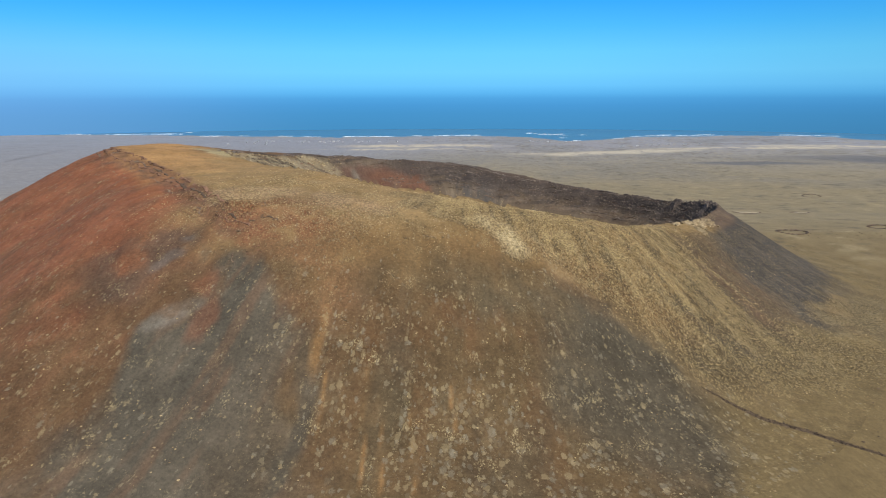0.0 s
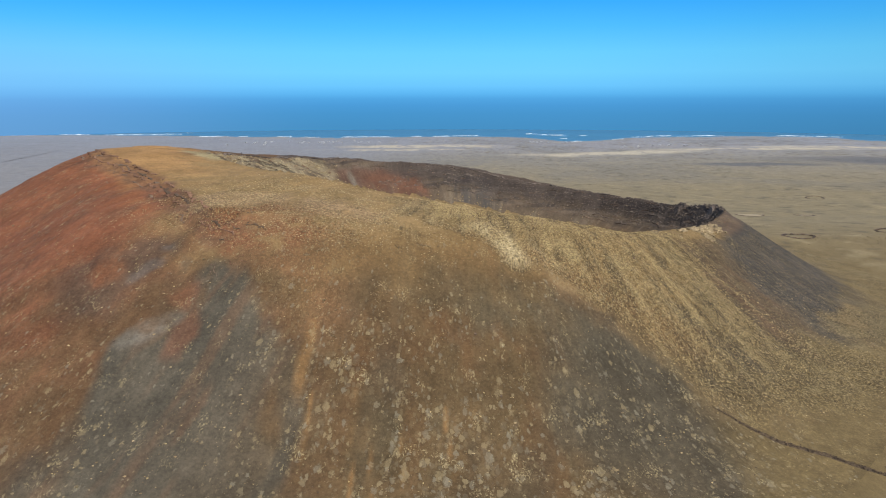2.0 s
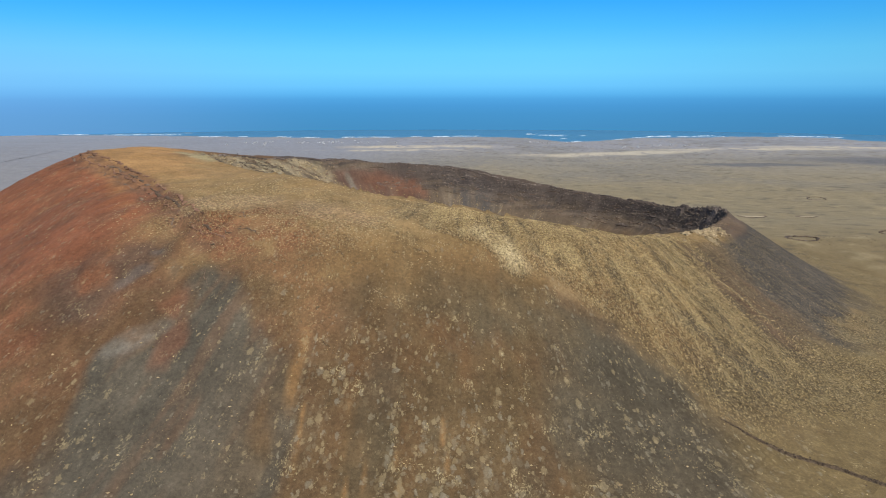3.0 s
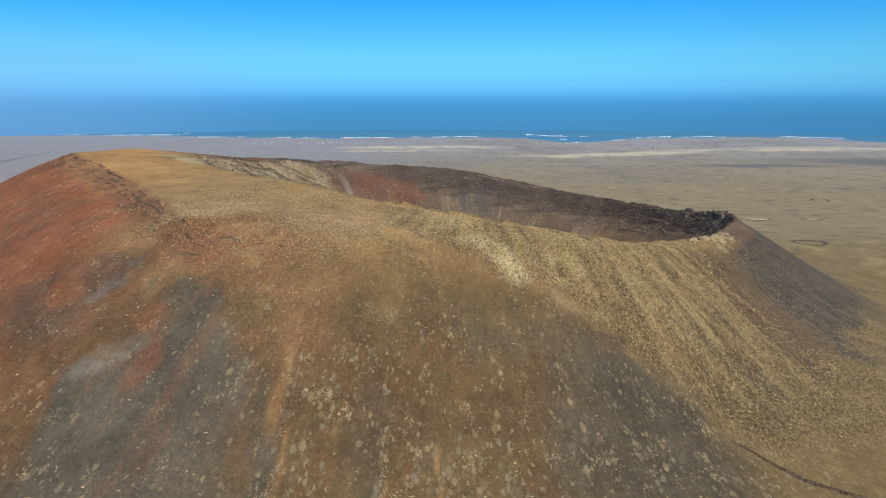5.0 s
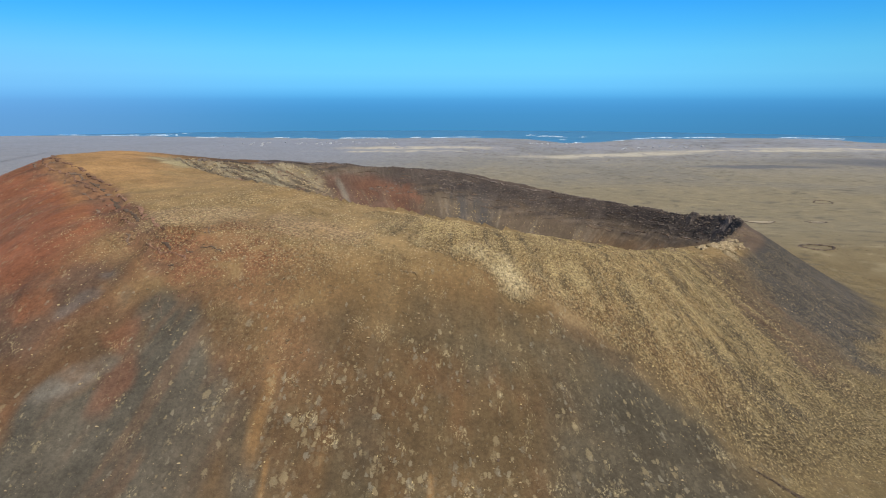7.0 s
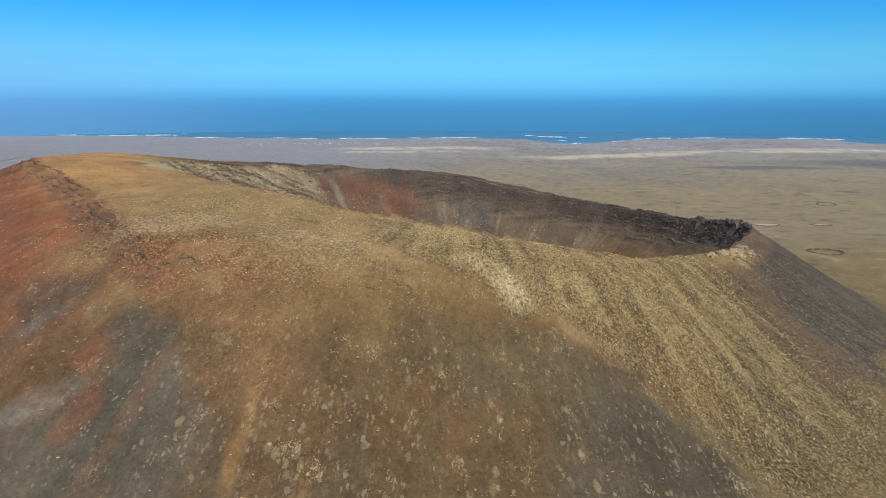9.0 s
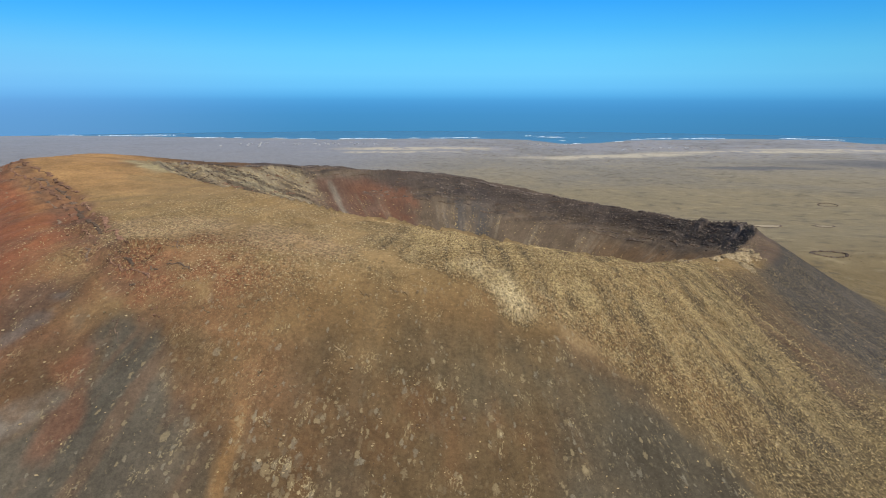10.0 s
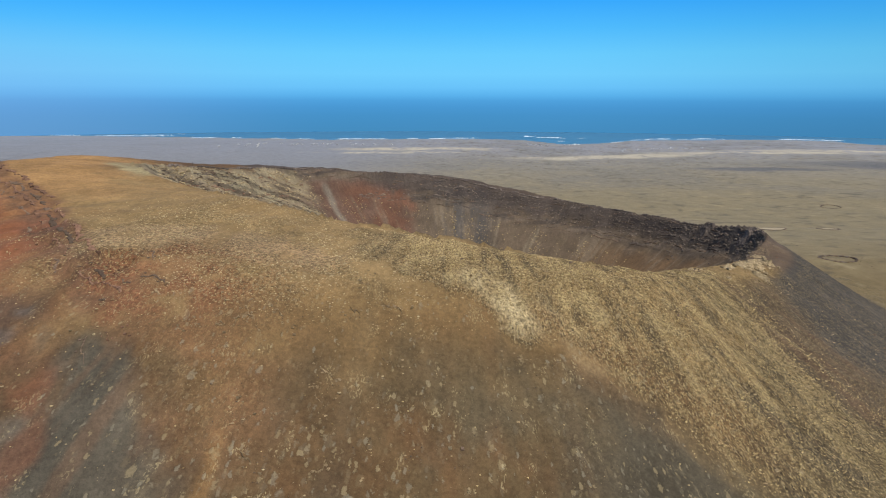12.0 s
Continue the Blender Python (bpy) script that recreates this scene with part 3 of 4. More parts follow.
def backdrop_material():
    """Far sea, haze and low sky painted as one smooth glowing gradient over the height; it fades out upwards into the
    sky.
    """
    k = Nodes("far_haze")
    k.t.nodes.remove(k.bsdf)
    sep = k.t.nodes.new("ShaderNodeSeparateXYZ")
    k.link(k.t.nodes.new("ShaderNodeTexCoord").outputs["Object"], sep.inputs[0])
    ramp = k.t.nodes.new("ShaderNodeValToRGB")
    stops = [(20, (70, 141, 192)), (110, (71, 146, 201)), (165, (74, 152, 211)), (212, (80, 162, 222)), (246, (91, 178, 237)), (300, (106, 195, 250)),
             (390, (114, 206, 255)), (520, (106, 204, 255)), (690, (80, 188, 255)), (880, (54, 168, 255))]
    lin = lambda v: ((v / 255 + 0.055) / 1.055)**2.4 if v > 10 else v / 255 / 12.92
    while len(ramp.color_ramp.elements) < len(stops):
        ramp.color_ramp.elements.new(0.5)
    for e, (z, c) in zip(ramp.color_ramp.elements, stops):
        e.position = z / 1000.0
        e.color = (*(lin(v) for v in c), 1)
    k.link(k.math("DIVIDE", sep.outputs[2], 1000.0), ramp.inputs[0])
    # the ring shines by itself; paler haze is painted in on the left
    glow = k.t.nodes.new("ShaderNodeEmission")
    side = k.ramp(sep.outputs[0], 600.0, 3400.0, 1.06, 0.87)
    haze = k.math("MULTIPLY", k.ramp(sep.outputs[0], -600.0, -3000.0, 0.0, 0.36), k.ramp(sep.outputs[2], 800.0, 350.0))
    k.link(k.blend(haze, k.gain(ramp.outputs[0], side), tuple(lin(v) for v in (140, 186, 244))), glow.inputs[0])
    clear = k.t.nodes.new("ShaderNodeBsdfTransparent")
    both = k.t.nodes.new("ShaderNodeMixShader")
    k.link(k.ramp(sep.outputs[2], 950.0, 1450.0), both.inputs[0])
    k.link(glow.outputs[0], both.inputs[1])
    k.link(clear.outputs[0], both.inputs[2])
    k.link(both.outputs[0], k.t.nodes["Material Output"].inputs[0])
    return k.m


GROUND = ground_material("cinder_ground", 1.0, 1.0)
PLAIN = ground_material("plain_soil", 0.5, 0.6)
ROCK_RED = rock_material("red_lava_rock", (0.115, 0.062, 0.042), (0.250, 0.142, 0.086))
ROCK_DARK = rock_material("dark_lava_rock", (0.074, 0.060, 0.051), (0.195, 0.152, 0.122))
ROCK_PALE = rock_material("pale_lava_rock", (0.200, 0.145, 0.080), (0.430, 0.330, 0.190))
ROCK_TAN = rock_material("tan_lava_crust", (0.135, 0.090, 0.048), (0.310, 0.225, 0.125))
ROCK_BROWN = rock_material("brown_lava_rock", (0.090, 0.060, 0.043), (0.185, 0.130, 0.088))
ROCK_WALL = rock_material("wall_stone", (0.050, 0.036, 0.024), (0.125, 0.088, 0.055))
STONE_PALE = stone_material("pale_stones", (0.160, 0.104, 0.046), (0.540, 0.410, 0.200))
STONE_TAN = stone_material("tan_stones", (0.190, 0.128, 0.064), (0.560, 0.435, 0.240))
STONE_CLOD = stone_material("clod_earth", (0.210, 0.140, 0.072), (0.450, 0.340, 0.185))
STONE_LAVA = stone_material("lava_rubble", (0.082, 0.066, 0.054), (0.240, 0.188, 0.140))
STONE_DARK = stone_material("dark_stones", (0.050, 0.038, 0.028), (0.150, 0.105, 0.070))
SEA = sea_material()
FOAM = stone_material("surf_foam", (0.70, 0.75, 0.78), (0.85, 0.88, 0.90))
HAZE = backdrop_material()


# ---- the large forms ----
def grid_object(name, xs, ys, heights, material):
    nx, ny = len(xs), len(ys)
    gx, gy = np.meshgrid(xs, ys)
    co = np.stack([gx, gy, heights(gx, gy)], -1).reshape(-1, 3)
    i = (np.arange(ny - 1)[:, None] * nx + np.arange(nx - 1)[None, :]).ravel()
    return mesh_object(name, co, np.stack([i, i + 1, i + 1 + nx, i + nx], -1), material, True), co


def mesh_object(name, co, faces, material, soft=False):
    """An object from arrays of corners and of equal-sized faces."""
    me = bpy.data.meshes.new(name)
    n = faces.shape[1]
    me.vertices.add(len(co))
    me.vertices.foreach_set("co", np.asarray(co, float).ravel())
    me.loops.add(faces.size)
    me.loops.foreach_set("vertex_index", faces.ravel())
    me.polygons.add(len(faces))
    me.polygons.foreach_set("loop_start", np.arange(0, faces.size, n))
    me.update(calc_edges=True)
    me.polygons.foreach_set("use_smooth", np.full(len(faces), soft))
    me.materials.append(material)
    return new(name, me)


def paint(ob, col, stony, spots, flow):
    """Store what the ground is made of and how it is tinted, corner by corner."""
    at = ob.data.attributes
    for name, kind, key, v in (("tint", "FLOAT_COLOR", "color", np.concatenate([col, np.ones((len(col), 1))], 1)), ("stony", "FLOAT", "value", stony),
                               ("spots", "FLOAT", "value", spots), ("flow", "FLOAT_VECTOR", "vector", flow)):
        at.new(name, kind, "POINT").data.foreach_set(key, np.asarray(v, float).ravel())


def graded(lo, hi, step, far_lo, far_hi, grow=1.06):
    """Grid lines: even from lo to hi, wider and wider out to the far ends."""
    mid = list(np.arange(lo, hi + step / 2, step))
    a, b = [], []
    v, s = lo, step
    while v > far_lo:
        s *= grow
        v -= s
        a.append(max(v, far_lo))
    v, s = hi, step
    while v < far_hi:
        s *= grow
        v += s
        b.append(min(v, far_hi))
    return np.array(a[::-1] + mid + b)


def flow_of(x, y, z):
    r, th = polar(x, y)
    arc = np.radians(np.mod(th - 60.0, 360.0)) * 200
    return np.stack([arc, r * 0.62, z * 0.0], -1)


ground, co = grid_object("ground", graded(-330, 700, 5, -7000, 7000, 1.022), graded(90, 1300, 5, -3000, 4520, 1.012),
                         lambda x, y: plain_height(x, y) - 3.0 * smooth(235, 200, polar(x, y)[0]), PLAIN)
gx, gy, gz = co.T
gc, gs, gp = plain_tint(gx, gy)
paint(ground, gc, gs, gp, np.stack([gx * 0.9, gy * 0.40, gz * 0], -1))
tagged(ground, "dry ochre and grey plain sloping down to the sea", "ground", kind="structure")

gx, gy = (a.ravel() for a in np.meshgrid(np.arange(-300, 330.1, 1.0), np.arange(112, 650.1, 1.0)))
gz = cone_height(gx, gy)
vc, vs, vp = cone_tint(gx, gy, gz)
vf = flow_of(gx, gy, gz)
nx = 631
i = (np.arange(len(gx) // nx - 1)[:, None] * nx + np.arange(nx - 1)[None, :]).ravel()
quads = np.stack([i, i + 1, i + 1 + nx, i + nx], -1)
rr, tt = polar(gx[quads].mean(1), gy[quads].mean(1))
inside = periodic(1, tt) - rr
volcano = new("volcano")
volcano.matrix_basis = Matrix.Translation((CX, CY, 108.0))
tagged(volcano, "red and ochre cinder cone with an open crater", "volcano")
for name, keep, label in (("outer_slope", inside <= 4, ""), ("crater_wall", (inside > 4) & (inside <= 78), "dark layered crater wall"), ("crater_floor", inside > 78, "brown crater floor")):
    used, back = np.unique(quads[keep], return_inverse=True)
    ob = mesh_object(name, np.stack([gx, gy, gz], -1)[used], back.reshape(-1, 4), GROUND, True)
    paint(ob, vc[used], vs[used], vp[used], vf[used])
    ob.parent, ob.matrix_parent_inverse = volcano, volcano.matrix_basis.inverted()
    if label:
        ob["label"] = label

sea, co = grid_object("sea", graded(-3000, 3000, 60, -7500, 7500), np.arange(3270, 5000.1, 30), lambda x, y: fbm(x / 60, y / 25, 81, 3) * 0.8 - 0.2, SEA)
tagged(sea, "deep blue open sea with low swell", "sea", kind="structure")

turn = np.radians(np.arange(0, 360, 3.0))
ring = np.concatenate([np.stack([4935 * np.sin(turn), 4935 * np.cos(turn), turn * 0 + z], -1) for z in (-40.0, 500.0, 1500.0)])
k0 = np.arange(len(turn))
k1 = np.roll(k0, -1)
faces = np.concatenate([np.stack([k0 + o, k1 + o, k1 + o + len(turn), k0 + o + len(turn)], -1) for o in (0, len(turn))])
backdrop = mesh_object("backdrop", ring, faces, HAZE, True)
tagged(backdrop, "glowing painted backdrop of far sea, haze and low sky", "sky", kind="structure")


# ---- rocks ----
def part(name, me, parent, m, label=""):
    """A mesh as one object under a thing; m is its pose in the world."""
    ob = new(name, me)
    ob.parent = parent
    ob.matrix_parent_inverse = parent.matrix_basis.inverted()
    ob.matrix_basis = m
    if label:
        ob["label"] = label
    return ob


def thing(name, at, label, category, group=""):
    ob = new(name)
    ob.empty_display_size = 0.5
    ob.matrix_basis = Matrix.Translation(at)
    return tagged(ob, label, category, group)


def block_mesh(name, material, rng):
    """An angular broken block, about one metre across."""
    bm = bmesh.new()
    for sx in (-0.5, 0.5):
        for sy in (-0.5, 0.5):
            for sz in (-0.5, 0.5):
                bm.verts.new((sx * rng.uniform(0.55, 1.0), sy * rng.uniform(0.55, 1.0), sz * rng.uniform(0.6, 1.0)))
    for _ in range(4):
        bm.verts.new((rng.uniform(-0.5, 0.5), rng.choice((-0.52, 0.52)), rng.uniform(-0.4, 0.4)))
    out = bmesh.ops.convex_hull(bm, input=bm.verts)
    drop = [e for e in out["geom_interior"] if isinstance(e, bmesh.types.BMVert)]
    bmesh.ops.delete(bm, geom=drop, context="VERTS")
    bmesh.ops.recalc_face_normals(bm, faces=bm.faces)
    me = bpy.data.meshes.new(name)
    bm.to_mesh(me)
    bm.free()
    me.materials.append(material)
    return me


rng = random.Random(7)
KINDS = {key: [block_mesh("block", mat, rng) for _ in range(9)] for key, mat in
         (("red", ROCK_RED), ("dark", ROCK_DARK), ("pale", ROCK_PALE), ("tan", ROCK_TAN), ("brown", ROCK_BROWN), ("wall", ROCK_WALL))}


HEIGHTS = gz.reshape(-1, nx)


def land(x, y):
    """Height of the volcano's surface, read from its grid."""
    u, v = min(max(x + 300, 0), nx - 1.01), min(max(y - 112, 0), HEIGHTS.shape[0] - 1.01)
    i, j = int(u), int(v)
    u, v = u - i, v - j
    h = HEIGHTS[j:j + 2, i:i + 2]
    return float((h[0, 0] * (1 - u) + h[0, 1] * u) * (1 - v) + (h[1, 0] * (1 - u) + h[1, 1] * u) * v)


def put_block(parent, kind, x, y, long, deep, high, along, lift=0.0, name="block", tilt=6.0):
    z = land(x, y) + high * lift
    turn = math.degrees(along) + rng.uniform(-14, 14)
    m = pose(x, y, z, rng.uniform(-tilt, tilt), rng.uniform(-tilt, tilt), turn) @ Matrix.Diagonal((long, deep, high, 1))
    return part(name, rng.choice(KINDS[kind]), parent, m)


def along_line(line, step):
    """Points along a line of corners, with the heading."""
    for (x0, y0), (x1, y1) in zip(line, line[1:]):
        n = max(1, round(math.hypot(x1 - x0, y1 - y0) / step))
        for i in range(n):
            yield x0 + (x1 - x0) * i / n, y0 + (y1 - y0) * i / n, math.atan2(y1 - y0, x1 - x0)


MATERIAL_OF = {"red": ROCK_RED, "tan": ROCK_TAN, "dark": ROCK_DARK, "pale": ROCK_PALE, "brown": ROCK_BROWN}


def ribbon(parent, line, kind, high, seed, gap=-0.3, sway=0.7, name="ledge", bend=3.0):
    """Broken ledges along a line of (x, y, downhill direction): each unbroken stretch is one part, a jagged lip over a dark step."""
    g = np.random.default_rng(seed)
    p = np.array(line)
    n = len(p)
    if n < 4:
        return
    run = np.concatenate([[0], np.cumsum(np.hypot(np.diff(p[:, 0]), np.diff(p[:, 1])))])
    on = fbm(run / 5.5, run * 0 + 1.3, seed, 3) > gap
    tall = high * (0.55 + 0.9 * np.clip(0.5 + fbm(run / 2.3, run * 0, seed + 1, 3), 0, 1))
    wave = fbm(run / bend, run * 0 + 5, seed + 2, 4) * sway
    i = 0
    while i < n:
        if not on[i]:
            i += 1
            continue
        j = i
        while j < n and on[j] and j - i < 60:
            j += 1
        if j - i >= 4:
            co, q = [], j - i
            for m in range(i, j):
                c, s_ = math.cos(p[m, 2]), math.sin(p[m, 2])
                x, y = p[m, 0] + c * wave[m], p[m, 1] + s_ * wave[m]
                h = tall[m] * min(1.0, (m - i + 0.4) / 2, (j - m - 0.6) / 2)
                z = land(x, y)
                jit = g.normal(0, 0.10, (5, 3)) * min(1.0, high)
                for (off, up), k in zip(((-2.2 * h - 0.5, None), (-0.9 * h, 0.55 * h), (0.25 * h, 0.62 * h), (0.42 * h, 0.30 * h), (0.05, None)), range(5)):
                    xx, yy = x + c * off, y + s_ * off
                    zz = (land(xx, yy) - 0.25 - (0.7 if k == 4 else 0)) if up is None else z + up
                    co.append((xx + jit[k, 0], yy + jit[k, 1], zz + jit[k, 2] * 0.8))
            f = [(r * 5 + k, r * 5 + k + 1, r * 5 + k + 6, r * 5 + k + 5) for r in range(q - 1) for k in range(4)]
            ob = mesh_object(name, np.array(co), np.array(f), MATERIAL_OF[kind])
            ob.parent, ob.matrix_parent_inverse = parent, parent.matrix_basis.inverted()
        i = j


def downhill(x, y):
    return math.atan2(land(x, y - 1.5) - land(x, y + 1.5), land(x - 1.5, y) - land(x + 1.5, y))


def ledge(line, kind, label, high, seed, group="", blocks=5):
    """A low ledge along a line of corners, with a few loose blocks."""
    ob = thing("rock_ledge", (*line[0], land(*line[0])), label, "rock ledge", group)
    ribbon(ob, [(x, y, downhill(x, y)) for x, y, way in along_line(line, 0.3)], kind, high, seed, 0.05, 1.1, bend=1.1)
    spots_ = list(along_line(line, 0.5))
    for x, y, way in rng.sample(spots_, min(blocks, len(spots_))):
        s = rng.uniform(0.25, 0.6)
        put_block(ob, kind, x + rng.gauss(0, 0.6), y + rng.gauss(0, 0.6), s * 1.4, s, s * 0.7, way, 0.0)
    return ob


# the broken ledges along the summit ridge, where the ground steps down
def ridge_line(lo, hi, off, step):
    th = lo
    while th < hi:
        a = np.array([th])
        at = float(np.interp(th, RIDGE_TH, RIDGE_R) + fbm(a * 1.3, a * 0 + 2.0, 25, 4)[0] * 1.2)
        if off:
            at = float(np.interp(th, RIDGE_UP_TH, RIDGE_UP_R) + fbm(a * 1.1, a * 0 + 7.0, 27, 4)[0] * 1.2)
        yield CX + at * math.cos(radians(th)), CY + at * math.sin(radians(th)), th
        th += step * rng.uniform(0.6, 1.4)


def ridge_ledge(off, kind, high, gap, label, seed, shift=0.0, blocks=30, end=246):
    line = [(x + shift * math.cos(radians(th)), y + shift * math.sin(radians(th)), radians(th)) for x, y, th in ridge_line(196, end, off, 0.11)]
    ob = thing("rock_ledge", (line[0][0], line[0][1], land(line[0][0], line[0][1])), label, "rock ledge")
    ribbon(ob, line, kind, high, seed, gap, 0.9, bend=1.6)
    for x, y, way in rng.sample(line, blocks):
        s = rng.uniform(0.2, 0.55)
        put_block(ob, rng.choice((kind, "red")), x + rng.gauss(0, 1.6), y + rng.gauss(0, 1.6), s * rng.uniform(1.0, 1.8), s, s * 0.7, way + 1.57, -0.05, tilt=12)
    return ob


ridge_ledge(False, "red", 0.46, -0.25, "long broken red-brown lava ledge along the summit ridge", 101, 0.0, 26)
ridge_ledge(True, "red", 0.50, -0.25, "upper red-brown lava ledge on the summit ridge", 103, 0.0, 26, 242)
ridge_ledge(False, "brown", 0.5, 0.0, "short brown lava ledge within the ridge rubble", 105, -2.4, 26)
ridge_ledge(False, "brown", 0.32, 0.14, "thin brown lava ledge low on the ridge", 107, 3.2, 14)
for line in ([(-66, 240), (-62, 236), (-61, 231)], [(-57, 222), (-53, 220), (-49, 221)], [(-47, 215), (-44, 212)], [(-67, 211), (-66, 207), (-64, 204)],
             [(-36, 219), (-33, 215), (-31, 212)], [(-33, 200), (-29, 197), (-27, 195)], [(-30, 190), (-25, 187), (-22, 183)],
             [(52, 227), (56, 224), (59, 221), (62, 217)], [(78, 236), (82, 233), (85, 231)],
             [(-62, 228), (-58, 227), (-55, 225)], [(-45, 226), (-42, 222), (-41, 219)], [(-50, 214), (-47, 211), (-46, 206)], [(-20, 207), (-16, 206), (-13, 204)],
             [(-40, 232), (-36, 229), (-34, 225)], [(-14, 222), (-9, 220), (-6, 219)], [(20, 221), (25, 219), (28, 216)]):
    ledge(line, "brown" if line[0][0] < -60 else "tan", "low broken lava ledge on the cinder slope", 0.30, 120 + int(line[0][0]), "slope ledges")
# short crusts that follow the contour of the upper slope
for i in range(34):
    th, r = rng.uniform(239, 266), rng.uniform(158, 214)
    length = rng.uniform(1.6, 5.0)
    line = [(CX + (r + w) * math.cos(radians(th + a * 57.3 / r)), CY + (r + w) * math.sin(radians(th + a * 57.3 / r)))
            for a, w in ((0, 0), (length * 0.35, rng.gauss(0, 0.5)), (length * 0.7, rng.gauss(0, 0.8)), (length, rng.gauss(0, 1.2)))]
    ledge(line, "red" if r > 188 and th < 252 else "tan", "short crumbling crust on the upper cinder slope", rng.uniform(0.16, 0.34), 400 + i, "slope crusts", 4)


def rim_point(th, inward):
    r = float(periodic(1, np.array([th]))[0]) - inward
    return CX + r * math.cos(radians(th)), CY + r * math.sin(radians(th))


def rim_ledge(name, lo, hi, step, inward, kind, label, size, high, gaps, seed, dip=0.0):
    """Blocks along the crater's edge, or along one layer of its wall."""
    ob = thing(name, (*rim_point(lo, inward), land(*rim_point(lo, inward))), label, "rock ledge", "layers of the crater wall" if name == "lava_layer" else "")
    line = []
    for a in np.arange(lo, hi, 0.16):
        x, y = rim_point(a, inward + dip * (a - lo))
        line.append((x, y, radians(a + 180)))
    ribbon(ob, line, kind, high[1], seed, gaps, 0.25)
    for x, y, way in rng.sample(line, int(len(line) * 0.035)):
        put_block(ob, kind, x + rng.gauss(0, 0.6), y + rng.gauss(0, 0.6), rng.uniform(0.6, 1.8), rng.uniform(0.5, 1.2), rng.uniform(*high), way + 1.57, 0.0)
    return ob


rim_ledge("rim_crust", 24, 178, 0.62, -0.3, "dark", "dark lava crust along the far crater rim", (1.4, 3.6), (0.4, 0.95), -0.45, 3)
for i in range(14):
    inward = 1.1 + 0.85 * i + 0.02 * i * i
    kind = ("dark", "brown", "dark")[i % 3]
    rim_ledge("lava_layer", 18 + i, 102 + 1.5 * i, 1.05, inward, kind, kind + " lava layer jutting from the crater wall", (2.0, 6.0), (0.2, 0.42), 0.1, 11 + i)
for i, inward in enumerate((1.5, 3.5, 5.5)):
    rim_ledge("lava_layer", 104, 132, 1.1, inward, "brown", "brown lava layer in the crater wall", (1.4, 3.6), (0.3, 0.5), 0.05, 31 + i)
for i in range(13):
    lo, inward = 130 + 1.6 * i, 1.6 + 1.8 * i
    rim_ledge("lava_layer", lo, min(184, lo + inward / 0.24), 0.85, inward, ("brown", "pale", "pale", "red")[i % 4], "weathered lava layer dipping into the crater", (1.6, 4.8), (0.24, 0.46), 0.02, 41 + i, -0.22)


for i in range(11):
    kind = ("dark", "brown", "dark")[i % 3]
    rim_ledge("lava_layer", -14 + i, 27 + i, 1.05, 0.8 + 1.05 * i, kind, kind + " lava layer in the steep end of the crater", (2.0, 6.0), (0.25, 0.5), 0.06, 61 + i)
for i in range(8):
    rim_ledge("lava_layer", 160 - i, 190 - 2 * i, 0.85, 0.6 + 0.95 * i, ("pale", "brown", "pale", "dark")[i % 4], "tan weathered lava layer near the summit plateau", (1.6, 4.8), (0.2, 0.35), 0.0, 81 + i, -0.01)


def rock_mass(parent, x, y, reach, tall, material, seed, grain=7.5):
    """A jagged lump of lava standing out of the ground, its skirt sunk into it."""
    n = int(reach * 2 / 0.38)
    u = np.linspace(-reach, reach, n)
    gx_, gy_ = np.meshgrid(x + u, y + u)
    d_ = np.hypot(gx_ - x, gy_ - y) / reach
    body = smooth(1.0, 0.25, d_ + 0.28 * fbm(gx_ / 3.0, gy_ / 3.0, seed, 3))
    crest = 1 - np.abs(fbm(gx_ / grain, gy_ / grain, seed + 1, 2))
    spike = 0.55 * crest**2 + 0.4 * np.floor(3.2 * (0.5 + 0.5 * fbm(gx_ / 4.2, gy_ / 4.2, seed + 2, 2))) / 3.2
    z_ = cone_height(gx_, gy_) - 0.9 + body * tall * (0.25 + spike)
    # broken into level steps, as the lava lies in layers
    step = 0.85
    q_ = z_ / step + 0.9 * fbm(gx_ / 3.5, gy_ / 3.5, seed + 6, 3)
    flat_ = z_ + step * (np.floor(q_) + smooth(0.55, 0.95, q_ - np.floor(q_)) - q_)
    z_ = np.where(body > 0.02, 0.15 * z_ + 0.85 * flat_, z_)
    i_ = (np.arange(n - 1)[:, None] * n + np.arange(n - 1)[None, :]).ravel()
    co_ = np.stack([gx_ + fbm(gx_, gy_, seed + 3, 2) * 0.25, gy_ + fbm(gx_, gy_, seed + 4, 2) * 0.25, z_], -1).reshape(-1, 3)
    ob = mesh_object("rock_mass", co_, np.stack([i_, i_ + 1, i_ + 1 + n, i_ + n], -1), material)
    ob.parent, ob.matrix_parent_inverse = parent, parent.matrix_basis.inverted()
    return ob


def crag(label, kinds, material, centre, masses, spots, size, lift=-0.1, squat=(0.4, 0.8)):
    """A lava outcrop: jagged masses (x, y, reach, height), and blocks round them (x, y, spread, count)."""
    ob = thing("crag", (*centre, land(*centre)), label, "rock outcrop")
    for i, (x, y, reach, tall) in enumerate(masses):
        rock_mass(ob, x, y, reach, tall, material, 300 + 7 * i + int(x))
    for x, y, spread, n in spots:
        for _ in range(n):
            s = rng.uniform(*size)
            put_block(ob, rng.choice(kinds), x + rng.gauss(0, spread), y + rng.gauss(0, spread), s, s * rng.uniform(0.5, 0.9), s * rng.uniform(*squat), rng.uniform(0.8, 2.2), lift, tilt=18)
    return ob


